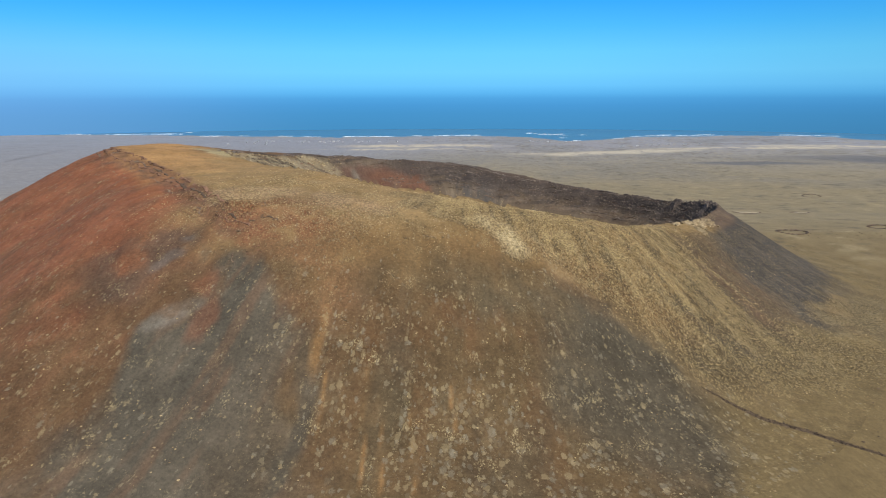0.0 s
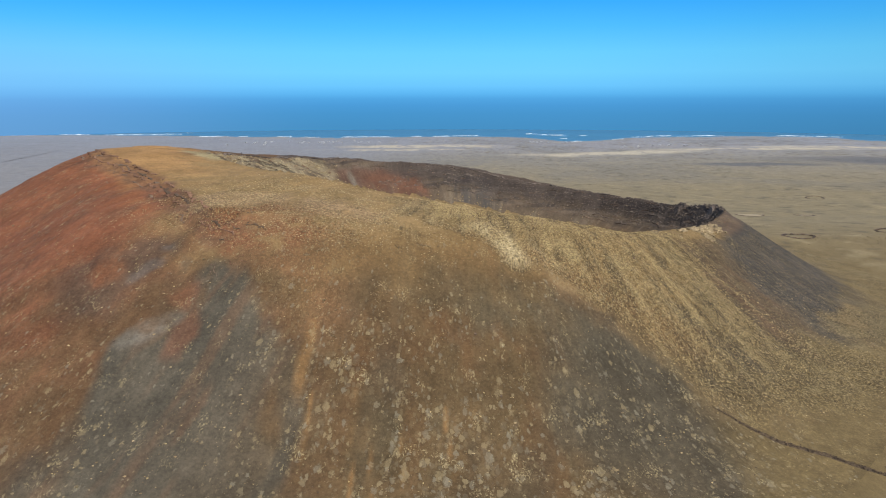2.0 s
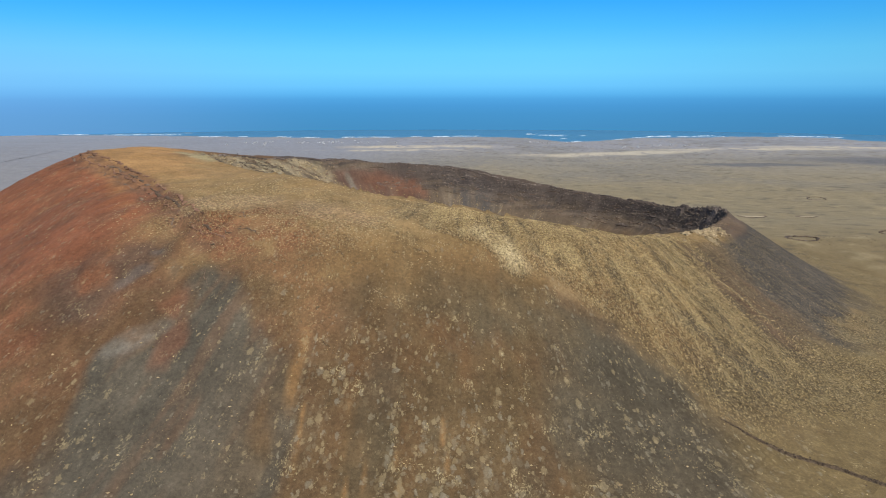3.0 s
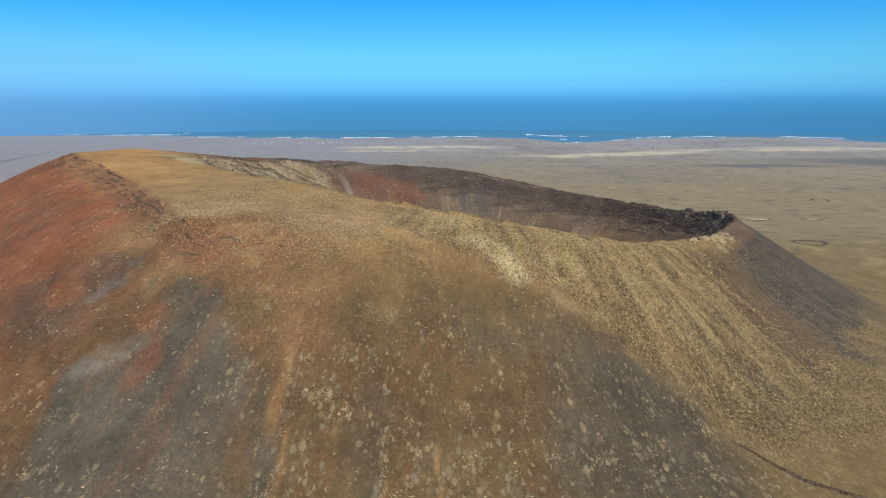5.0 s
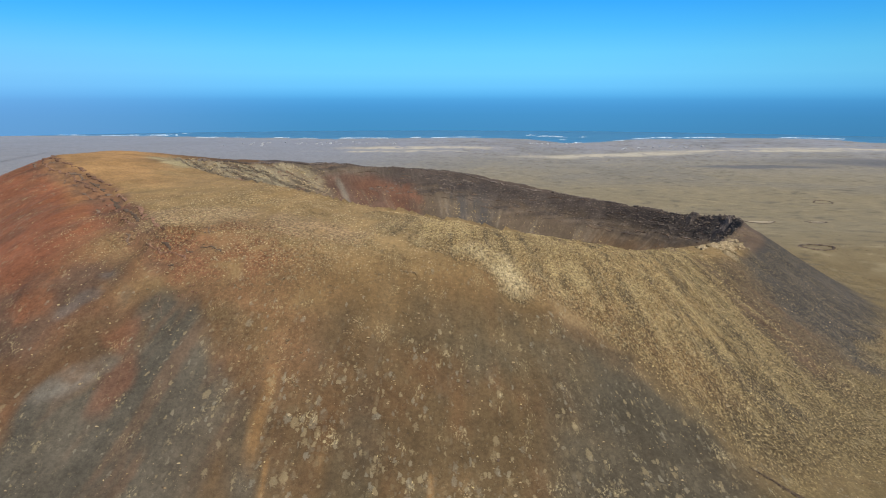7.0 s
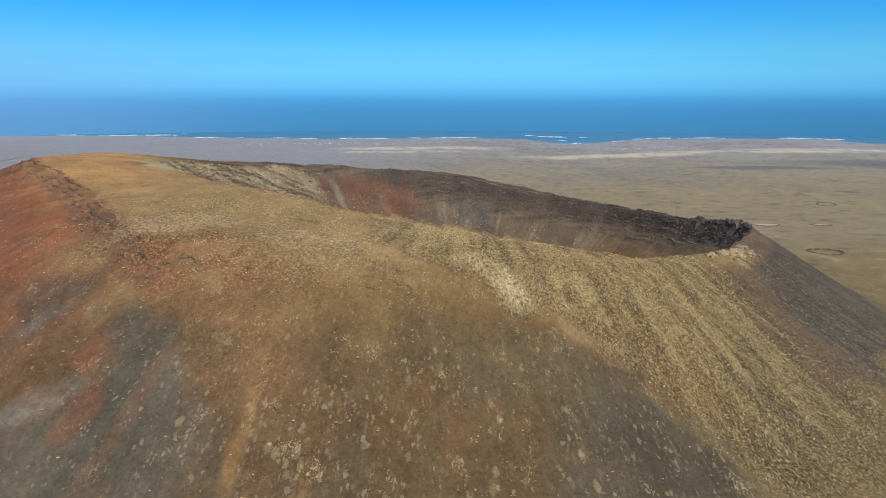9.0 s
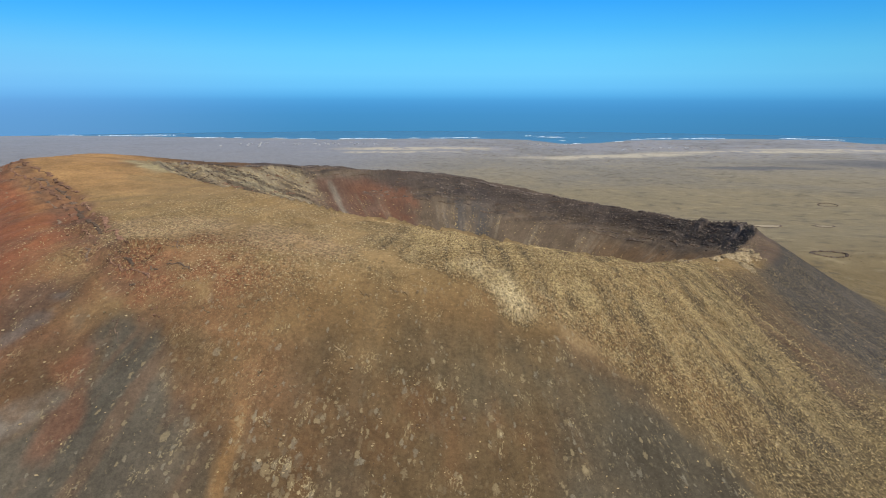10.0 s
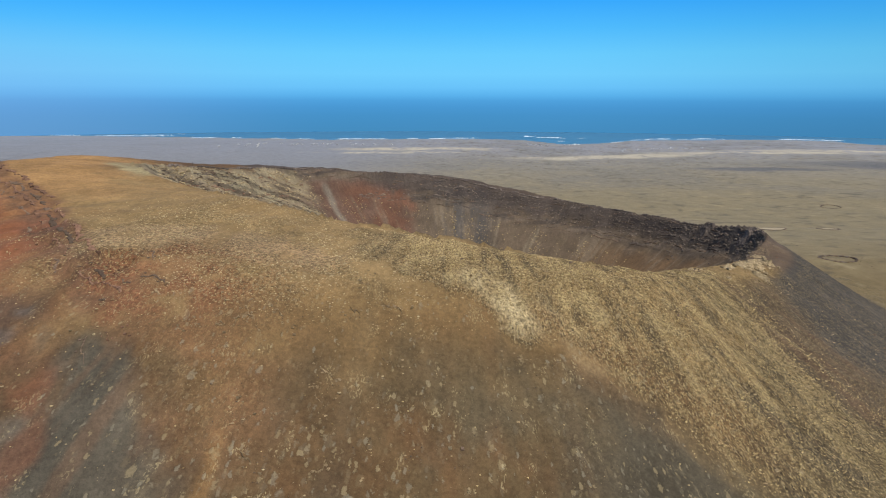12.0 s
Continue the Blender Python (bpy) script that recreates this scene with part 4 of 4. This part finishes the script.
crag("jagged black lava crag on the crater rim", ("dark",), ROCK_DARK, (155, 447),
     [(154, 449, 6.5, 3.6), (149, 457, 5.0, 1.7), (157, 438, 5.0, 1.5)],
     [(150, 450, 4.5, 12), (151, 436, 4.0, 9), (140, 450, 5.0, 6), (136, 462, 4.0, 5)], (0.6, 1.7))
crag("black and brown lava crag at the end of the rim", ("dark", "brown", "dark"), ROCK_DARK, (160, 412),
     [(160, 412, 5.5, 3.4), (156, 402, 5.0, 1.5), (158, 424, 5.0, 1.1), (151, 386, 5.5, 1.6), (146, 373, 5.5, 1.7), (140, 361, 4.5, 1.4)],
     [(153, 400, 4.0, 9), (152, 414, 4.5, 8), (146, 380, 4.0, 12), (150, 426, 4.0, 8)], (0.6, 1.8))
crag("pale tan crumbling rock outcrop on the rim", ("pale",), ROCK_PALE, (123, 322),
     [(116, 316, 6.5, 3.0), (123, 322, 6.5, 3.4), (129, 331, 6.5, 3.2), (135, 344, 5.5, 2.6), (108, 311, 5.0, 2.2), (118, 308, 4.5, 2.4)],
     [(116, 315, 3.5, 20), (123, 320, 3.0, 20), (129, 330, 3.0, 16), (134, 342, 3.0, 12), (118, 307, 3.5, 12), (105, 309, 4.0, 8)], (0.5, 1.9), 0.15)
crag("small pale rock outcrop above the crater scree", ("pale", "brown"), ROCK_PALE, (95, 306), [(95, 306, 4.0, 2.6)], [(95, 306, 2.5, 10), (88, 303, 3.0, 6)], (0.5, 1.4), 0.1)
crag("brown rubble inside the low rim", ("brown", "red", "pale"), ROCK_BROWN, (122, 342),
     [(122, 342, 5.0, 1.2), (131, 355, 5.0, 1.3)],
     [(116, 338, 5.0, 14), (126, 350, 4.5, 14), (136, 366, 5.5, 14), (110, 328, 5, 8)], (0.5, 1.5))


# ---- loose stones and scrub ----
def icosahedron():
    p = (1 + 5**0.5) / 2
    v = np.array([(-1, p, 0), (1, p, 0), (-1, -p, 0), (1, -p, 0), (0, -1, p), (0, 1, p), (0, -1, -p), (0, 1, -p), (p, 0, -1), (p, 0, 1), (-p, 0, -1), (-p, 0, 1)])
    d = np.linalg.norm(v[:, None] - v[None], axis=-1)
    near = np.abs(d - 2) < 0.01
    f = [(i, j, k) for i in range(12) for j in range(i + 1, 12) for k in range(j + 1, 12) if near[i, j] and near[j, k] and near[i, k]]
    f = [t if np.dot(np.cross(v[t[1]] - v[t[0]], v[t[2]] - v[t[0]]), v[t[0]]) > 0 else (t[0], t[2], t[1]) for t in f]
    return v / np.linalg.norm(v[0]), np.array(f)


ICO_V, ICO_F = icosahedron()


OCTA_V = np.array([(1, 0, 0), (-1, 0, 0), (0, 1, 0), (0, -1, 0), (0, 0, 1), (0, 0, -1)], float)
OCTA_F = np.array([(0, 2, 4), (2, 1, 4), (1, 3, 4), (3, 0, 4), (2, 0, 5), (1, 2, 5), (3, 1, 5), (0, 3, 5)])


def scatter(name, x, y, size, flat, material, label, category, seed, height=cone_height, sink=0.3, soft=False, shape=(ICO_V, ICO_F)):
    """Many small stones or tufts in one mesh, each its own lump on the ground."""
    g = np.random.default_rng(seed)
    n = len(x)
    lump_v, lump_f = shape
    v = lump_v[None] * g.uniform(0.65, 1.15, (n, len(lump_v), 1))
    q = g.normal(size=(n, 4))
    q /= np.linalg.norm(q, axis=1)[:, None]
    a, b, c, d = (q[:, i][:, None] for i in range(4))
    vx, vy, vz = v[..., 0], v[..., 1], v[..., 2]
    tx, ty, tz = 2 * (c * vz - d * vy), 2 * (d * vx - b * vz), 2 * (b * vy - c * vx)
    v = np.stack([vx + a * tx + c * tz - d * ty, vy + a * ty + d * tx - b * tz, vz + a * tz + b * ty - c * tx], -1)
    v = v * np.stack([size * g.uniform(0.8, 1.3, n), size * g.uniform(0.8, 1.3, n), size * flat], -1)[:, None]
    v = v + np.stack([x, y, height(x, y) + size * flat * (1 - 2 * sink)], -1)[:, None]
    f = (lump_f[None] + len(lump_v) * np.arange(n)[:, None, None]).reshape(-1, 3)
    return tagged(mesh_object(name, v.reshape(-1, 3), f, material, soft), label, category, kind="stuff")


def sown(count, seed, density, lo=(-230, 125), hi=(230, 480)):
    """Places thrown over the plan, kept where the density (0 to 1) lets them."""
    g = np.random.default_rng(seed)
    xs, ys = np.zeros(0), np.zeros(0)
    while len(xs) < count:
        x, y = g.uniform(lo[0], hi[0], 20000), g.uniform(lo[1], hi[1], 20000)
        keep = g.random(20000) < density(x, y)
        xs, ys = np.concatenate([xs, x[keep]]), np.concatenate([ys, y[keep]])
    return xs[:count], ys[:count]


def out_of_crater(x, y):
    r, th = polar(x, y)
    return r - periodic(1, th), np.mod(th, 360.0), r


def belt_density(x, y):
    o, th, r = out_of_crater(x, y)
    lo = np.interp(r, [120, 155, 165, 169, 177, 187, 196, 211, 226], [262, 264, 269, 275.5, 280.5, 283.5, 285, 286, 287])
    hi = np.interp(r, [133, 155, 182, 199, 212, 223], [311, 308, 306, 314, 322, 326])
    b = smooth(-2.5, 2, th - lo) * smooth(4, -4, th - hi) * smooth(218, 150, r)
    n = smooth(-0.3, 0.35, -fbm(np.radians(th) * 200 / 3.2, r / 34, 65, 4) + 0.4 * fbm(x / 4, y / 4, 67, 4))
    return b * (0.1 + 0.9 * n) * (o > 1)


def crown_density(x, y):
    o, th, r = out_of_crater(x, y)
    over = o - periodic(3, th)
    clump = smooth(-0.2, 0.45, fbm(x / 9, y / 9, 93, 4))
    return (o > 1) * smooth(18, -4, over) * smooth(226, 240, th) * smooth(290, 270, th) * (0.12 + 0.88 * clump)


def front_density(x, y):
    o, th, r = out_of_crater(x, y)
    over = o - periodic(3, th)
    clump = smooth(0.0, 0.5, fbm(np.radians(th) * 200 / 2.8, r / 20, 95, 4))
    return (o > 4) * smooth(4, 24, over) * smooth(300, 280, r) * (0.12 + 0.88 * clump) * smooth(205, 225, th) * smooth(345, 320, th)


g = np.random.default_rng(5)
OCTA = (OCTA_V, OCTA_F)
px, py = sown(12000, 21, belt_density)
scatter("loose_stones", px, py, 0.09 + 0.26 * g.random(len(px))**3.5, 0.66, STONE_PALE, "pale straw-coloured stones strewn over the crater rim", "stones", 22)
px, py = sown(30000, 20, belt_density)
scatter("loose_stones", px, py, 0.08 + 0.16 * g.random(len(px))**2.2, 0.72, STONE_PALE, "small straw-coloured stones covering the stony slope", "stones", 19, shape=OCTA)
px, py = sown(12000, 23, crown_density)
scatter("loose_stones", px, py, 0.09 + 0.22 * g.random(len(px))**2.6, 0.5, STONE_TAN, "tan stones strewn along the near crater rim", "stones", 24, shape=OCTA)
px, py = sown(3600, 25, front_density)
scatter("loose_stones", px, py, 0.07 + 0.24 * g.random(len(px))**3.0, 0.62, STONE_PALE, "scattered pale stones on the cinder slope", "stones", 26, shape=OCTA)
px, py = sown(7000, 27, lambda x, y: 0.25 * front_density(x, y) + 0.7 * belt_density(x, y))
scatter("loose_stones", px, py, 0.07 + 0.20 * g.random(len(px))**2.5, 0.6, STONE_DARK, "scattered dark cinders on the slope", "stones", 28, shape=OCTA)


def scree_density(x, y):
    o, th, r = out_of_crater(x, y)
    return smooth(-12, -22, o) * smooth(-72, -50, o) * smooth(20, 60, th) * smooth(150, 128, th) * (0.1 + 0.9 * smooth(0.0, 0.5, fbm(np.radians(th) * 130 / 6, o / 30, 99, 3)))


px, py = sown(1400, 29, scree_density, (-130, 400), (170, 560))
scatter("loose_stones", px, py, 0.22 + 0.45 * g.random(len(px))**3.0, 0.6, STONE_PALE, "pale fallen stones on the inner crater scree", "stones", 30, shape=OCTA)


def layer_density(x, y, sign):
    o, th, r = out_of_crater(x, y)
    arc = np.radians(th) * 135
    return smooth(0, -2, o) * smooth(-34, -24, o) * smooth(128, 140, th) * smooth(200, 188, th) * smooth(0.0, 0.25, sign * dip_of(arc, cone_height(x, y)))


def cliff_density(x, y):
    o, th, r = out_of_crater(x, y)
    return smooth(0, -1.5, o) * smooth(-14, -7, o) * np.maximum(smooth(100, 92, th), smooth(336, 342, th))


px, py = sown(2600, 37, lambda x, y: layer_density(x, y, -1), (-140, 380), (-40, 520))
scatter("loose_stones", px, py, 0.14 + 0.5 * g.random(len(px))**2.5, 0.7, STONE_TAN, "pale broken stones between the dipping lava layers", "stones", 38, shape=OCTA)
px, py = sown(2200, 39, lambda x, y: layer_density(x, y, 1), (-140, 380), (-40, 520))
scatter("loose_stones", px, py, 0.14 + 0.55 * g.random(len(px))**2.5, 0.6, STONE_DARK, "dark broken stones along the dipping lava layers", "stones", 40, shape=OCTA)
px, py = sown(3600, 41, cliff_density, (-80, 340), (175, 560))
scatter("loose_stones", px, py, 0.16 + 0.6 * g.random(len(px))**2.5, 0.55, STONE_LAVA, "brown and grey broken lava on the crater cliff", "stones", 42, shape=OCTA)
px, py = sown(1300, 31, lambda x, y: smooth(-0.1, 0.5, fbm(x / 30, y / 30, 97, 3)) * (out_of_crater(x, y)[0] > 95), (90, 140), (420, 620))
scatter("dry_scrub", px, py, 0.15 + 0.45 * g.random(len(px))**2.5, 0.45, STONE_DARK, "small dark bushes dotted over the plain", "scrub", 32, plain_height)

px, py = sown(3200, 35, lambda x, y: (0.7 * crown_density(x, y) + 0.10 * front_density(x, y) + 0.5 * belt_density(x, y)) * smooth(234, 246, out_of_crater(x, y)[1]))
scatter("clods", px, py, 0.14 + 0.34 * g.random(len(px))**2.5, 0.32, STONE_CLOD, "crumbling tan clods and crusts on the cinder slope", "clods", 36)

# boulders that lie singly
px, py = sown(40, 33, lambda x, y: front_density(x, y) + 0.5 * belt_density(x, y))
for x, y in zip(px, py):
    s = rng.uniform(0.45, 0.95)
    kind = rng.choice(("pale", "pale", "brown"))
    b = new("boulder", rng.choice(KINDS[kind]))
    b.matrix_basis = pose(x, y, land(x, y) + 0.18 * s, rng.uniform(-20, 20), rng.uniform(-20, 20), rng.uniform(0, 360)) @ Matrix.Diagonal((s * 1.2, s, s * 0.7, 1))
    tagged(b, "pale tan lava boulder lying on cinders" if kind == "pale" else "brown lava boulder lying on cinders", "boulder", "boulders on the slope")

# ---- the plain ----
WALL_LINE = [(79, 194), (87, 188.3), (93.4, 183.7), (104.5, 179), (112.3, 173), (119, 166.7), (128, 160), (140, 151), (152, 143)]
wall = thing("dry_stone_wall", (80, 193, land(80, 193)), "low dark dry-stone wall running across the foot", "stone wall")
bank_co, bank_n = [], 0
for x, y, way in along_line(WALL_LINE, 0.5):
    c_, s_ = -math.sin(way), math.cos(way)
    swell = min(1.0, 0.35 + 0.02 * bank_n)
    for off, up in ((-0.75, -0.1), (-0.38, 0.30), (-0.1, 0.52), (0.2, 0.50), (0.45, 0.22), (0.85, -0.1)):
        u = off * swell + rng.gauss(0, 0.05)
        bank_co.append((x + c_ * u, y + s_ * u, land(x + c_ * u, y + s_ * u) + up * swell * rng.uniform(0.8, 1.2)))
    bank_n += 1
bank = mesh_object("rubble_bank", np.array(bank_co), np.array([(6 * i + j, 6 * i + j + 1, 6 * i + j + 7, 6 * i + j + 6) for i in range(bank_n - 1) for j in range(5)]), ROCK_WALL)
bank.parent, bank.matrix_parent_inverse = wall, wall.matrix_basis.inverted()
for i, (x, y, way) in enumerate(along_line(WALL_LINE, 0.62)):
    grown = min(1.0, 0.45 + 0.022 * i)
    for _ in range(2):
        put_block(wall, "wall", x + rng.gauss(0, 0.22), y + rng.gauss(0, 0.22), rng.uniform(0.4, 0.75) * grown, rng.uniform(0.35, 0.6) * grown,
                  rng.uniform(0.5, 0.85) * grown, way, 0.4, "stone")


def flat_land(x, y):
    return float(plain_height(np.array([x]), np.array([y]))[0])


PALE_EARTH = stone_material("pale_earth", (0.36, 0.285, 0.185), (0.40, 0.32, 0.205))


def corral(cx, cy, a, b, label, floor=False):
    """A rough ring of piled lava round a shallow hollow."""
    z0 = flat_land(cx, cy)
    ob = thing("stone_ring", (cx, cy, z0), label, "stone ring", "stone rings on the plain")
    n = int(2.2 * math.pi * (a + b) / 2 / 1.1)
    c_, s_ = math.cos(math.atan2(cx, cy)), math.sin(math.atan2(cx, cy))
    spot = lambda t, k: (cx + a * k * math.cos(t) * c_ + b * k * math.sin(t) * s_, cy - a * k * math.cos(t) * s_ + b * k * math.sin(t) * c_)
    for i in range(n):
        t = 2 * math.pi * i / n
        if rng.random() < 0.08:
            continue
        x, y = spot(t, rng.uniform(0.96, 1.05))
        h = rng.uniform(0.4, 1.0) * (1.3 if math.sin(t) > 0 else 0.8)
        m = pose(x, y, flat_land(x, y) + 0.25 * h, rng.uniform(-12, 12), rng.uniform(-12, 12), math.degrees(t) + 90) @ Matrix.Diagonal((rng.uniform(1.0, 2.2), rng.uniform(0.8, 2.2), h, 1))
        part("stone", rng.choice(KINDS["brown" if rng.random() < 0.5 else "dark"]), ob, m)
    if floor:
        t = np.linspace(0, 2 * math.pi, 41)[:-1]
        rim = np.array([spot(v, 0.94 + 0.05 * math.sin(3 * v + cx)) for v in t])
        zz = plain_height(rim[:, 0], rim[:, 1]) + 0.5
        co = np.concatenate([np.concatenate([rim, zz[:, None]], 1), [[cx, cy, z0 + 0.8]]])
        f = np.stack([np.arange(40), (np.arange(40) + 1) % 40, np.full(40, 40)], -1)
        fl = mesh_object("floor", co, f, PALE_EARTH, True)
        fl.parent, fl.matrix_parent_inverse = ob, ob.matrix_basis.inverted()
        fl["label"] = "bare pale earth"
    return ob


corral(263, 505, 10.5, 13.5, "ring of dark piled lava stones on dry plain")
corral(336, 748, 14.0, 31.0, "wide stone ring round bare pale earth", True)
corral(590, 1085, 13.0, 32.0, "distant dark stone ring on the plain")
corral(358, 546, 10.0, 17.0, "dark lava stone ring on the dry plain")
corral(398, 752, 10.0, 27.0, "low stone ring filled with pale earth", True)

# a dirt track far out on the plain
track = [(-1330, 2080), (-1364, 2215), (-1420, 2420), (-1490, 2640), (-1532, 2795), (-1600, 2900)]
co = []
for x, y, way in along_line(track, 40):
    c_, s_ = -math.sin(way), math.cos(way)
    co += [(x + c_ * w, y + s_ * w, flat_land(x + c_ * w, y + s_ * w) + 0.8) for w in (-3.5, 0.0, 3.5)]
k0 = 3 * np.arange(len(co) // 3 - 1)
f = np.concatenate([np.stack([k0 + o, k0 + o + 1, k0 + o + 4, k0 + o + 3], -1) for o in (0, 1)])
tagged(mesh_object("dirt_track", np.array(co), f, stone_material("track_earth", (0.210, 0.204, 0.212), (0.220, 0.214, 0.222)), True), "dark dirt track crossing the far plain", "road", kind="structure")

# two slim posts on the rim
for th in (168.5, 175.0):
    x, y = rim_point(th, -5.0)
    bm = bmesh.new()
    bmesh.ops.create_cone(bm, cap_ends=True, segments=8, radius1=0.16, radius2=0.12, depth=1.7)
    bmesh.ops.create_cone(bm, cap_ends=True, segments=8, radius1=0.2, radius2=0.2, depth=0.25, matrix=Matrix.Translation((0, 0, 0.8)))
    me = bpy.data.meshes.new("marker_post")
    bm.to_mesh(me)
    bm.free()
    me.materials.append(ROCK_DARK)
    ob = new("marker_post", me)
    ob.location = (x, y, land(x, y) + 0.75)
    tagged(ob, "slim dark marker post standing on the rim", "post", "posts on the rim")

# ---- the shore ----
WHITEWASH = stone_material("whitewash", (0.32, 0.31, 0.30), (0.62, 0.61, 0.60))
GLASS_DARK = stone_material("dark_window", (0.03, 0.035, 0.04), (0.05, 0.055, 0.06))


def box_mesh(name, sx, sy, sz, material, at=(0, 0, 0)):
    bm = bmesh.new()
    bmesh.ops.create_cube(bm, size=1.0, matrix=Matrix.Translation(at) @ Matrix.Diagonal((sx, sy, sz, 1)))
    bmesh.ops.bevel(bm, geom=bm.edges[:], offset=0.05, segments=1, affect="EDGES")
    me = bpy.data.meshes.new(name)
    bm.to_mesh(me)
    bm.free()
    me.materials.append(material)
    return me


def build_house():
    ob = thing("house", (0, 0, 0), "small whitewashed flat-roofed house near the shore", "house", "village houses")
    part("wall", box_mesh("wall", 9, 8, 3.4, WHITEWASH, (0, 0, 1.7)), ob, Matrix())
    roof = part("roof", box_mesh("roof", 9.4, 8.4, 0.4, WHITEWASH, (0, 0, 3.6)), ob, Matrix())
    part("chimney", box_mesh("chimney", 1.0, 1.0, 1.2, WHITEWASH, (3, 2, 4.3)), roof, Matrix())
    for x in (-2.9, 2.9):
        part("window", box_mesh("window", 1.3, 0.2, 1.2, GLASS_DARK, (x, -4.03, 1.9)), ob, Matrix())
    part("door", box_mesh("door", 1.1, 0.2, 2.1, GLASS_DARK, (0, -4.03, 1.05)), ob, Matrix())
    return ob


first = build_house()
spots = []
for u, dist, wide, deep, n in ((-0.262, 3330, 70, 130, 10), (-0.160, 3400, 90, 120, 10), (-0.205, 3300, 120, 160, 9), (0.142, 3420, 30, 60, 6),
                               (0.185, 3450, 16, 40, 3), (0.276, 2930, 60, 50, 5), (0.328, 3080, 60, 50, 7), (-0.10, 3350, 60, 80, 5)):
    for _ in range(n):
        y = dist + rng.gauss(0, deep * 0.6)
        spots.append((u * y + rng.gauss(0, wide), y))
for i, (x, y) in enumerate(spots):
    m = pose(x, y, flat_land(x, y) - 0.1, 0, 0, rng.uniform(-25, 25))
    if i:
        h = copy_thing(first, m)
    else:
        first.matrix_basis = m


def surf(u0, u1, d0, d1, deep, seed):
    """One broken line of white water, by bearing and distance of its ends."""
    n = max(5, int((u1 - u0) * 4100 / 9))
    u = np.linspace(u0, u1, n)
    yc = np.linspace(d0, d1, n)
    fade = np.sin(np.pi * np.linspace(0, 1, n))**0.5
    co, faces = [], []
    for row in range(4):
        w = deep * (0.04 + 0.24 * np.clip(0.5 + fbm(u * 400, u * 0 + row, seed + row, 3), 0, 1)) * fade
        mid = yc + deep * (row - 1.5) * 0.30 + fbm(u * 90, u * 0 + row, seed + 9, 3) * deep * 0.15
        lift = 0.5 + 1.2 * np.clip(fbm(u * 150, u * 0 + row * 3.0, seed + 5, 2), 0, 1) * fade
        base = len(co)
        for i in range(n):
            x = u[i] * mid[i]
            co += [(x, mid[i] - w[i] / 2, 0.5), (x, mid[i], 0.5 + lift[i]), (x, mid[i] + w[i] / 2, 0.5)]
        keep = fbm(u * 200, u * 0 + row * 5.0, seed + 3, 3) > (-0.22, -0.05, 0.0, 0.1)[row]
        for i in range(n - 1):
            if keep[i]:
                a = base + 3 * i
                faces += [(a, a + 3, a + 4, a + 1), (a + 1, a + 4, a + 5, a + 2)]
    return np.array(co), np.array(faces)


foam_co, foam_f = [], []
for i, (a, b, d0, d1, deep) in enumerate(((-0.65, -0.60, 4330, 4360, 40), (-0.60, -0.57, 4390, 4400, 45), (-0.555, -0.51, 4320, 4300, 30), (-0.488, -0.42, 4270, 4310, 55), (-0.425, -0.377, 4320, 4310, 130),
                                          (-0.372, -0.362, 4480, 4480, 30), (-0.352, -0.31, 4085, 4065, 55), (-0.30, -0.28, 4090, 4090, 25), (-0.24, -0.218, 4060, 4050, 40), (-0.205, -0.178, 4010, 3985, 40),
                                          (-0.146, -0.11, 3990, 4040, 60), (-0.115, -0.07, 4035, 4010, 50), (-0.048, -0.03, 4070, 4070, 60), (-0.015, 0.03, 4060, 4110, 45), (0.022, 0.056, 4110, 4120, 65),
                                          (0.120, 0.137, 4310, 4340, 70), (0.136, 0.158, 4230, 4190, 80), (0.153, 0.181, 4200, 4140, 110), (0.168, 0.182, 3850, 3830, 35), (0.196, 0.209, 4110, 4120, 50),
                                          (0.186, 0.200, 3600, 3600, 45), (0.239, 0.262, 3730, 3800, 40), (0.272, 0.30, 3950, 4030, 60), (0.30, 0.331, 4060, 4090, 75), (0.338, 0.37, 4040, 4080, 45),
                                          (0.368, 0.39, 4090, 4110, 90), (0.39, 0.406, 4080, 4050, 35), (0.482, 0.508, 4080, 4080, 80), (0.505, 0.55, 4050, 3990, 50), (0.55, 0.578, 3970, 3930, 35))):
    c, f = surf(a, b, d0, d1, deep * 0.8, 200 + 13 * i)
    foam_f.append(f + sum(len(v) for v in foam_co))
    foam_co.append(c)
tagged(mesh_object("surf", np.concatenate(foam_co), np.concatenate(foam_f), FOAM, True), "broken white lines of surf along the shore", "surf", kind="stuff")
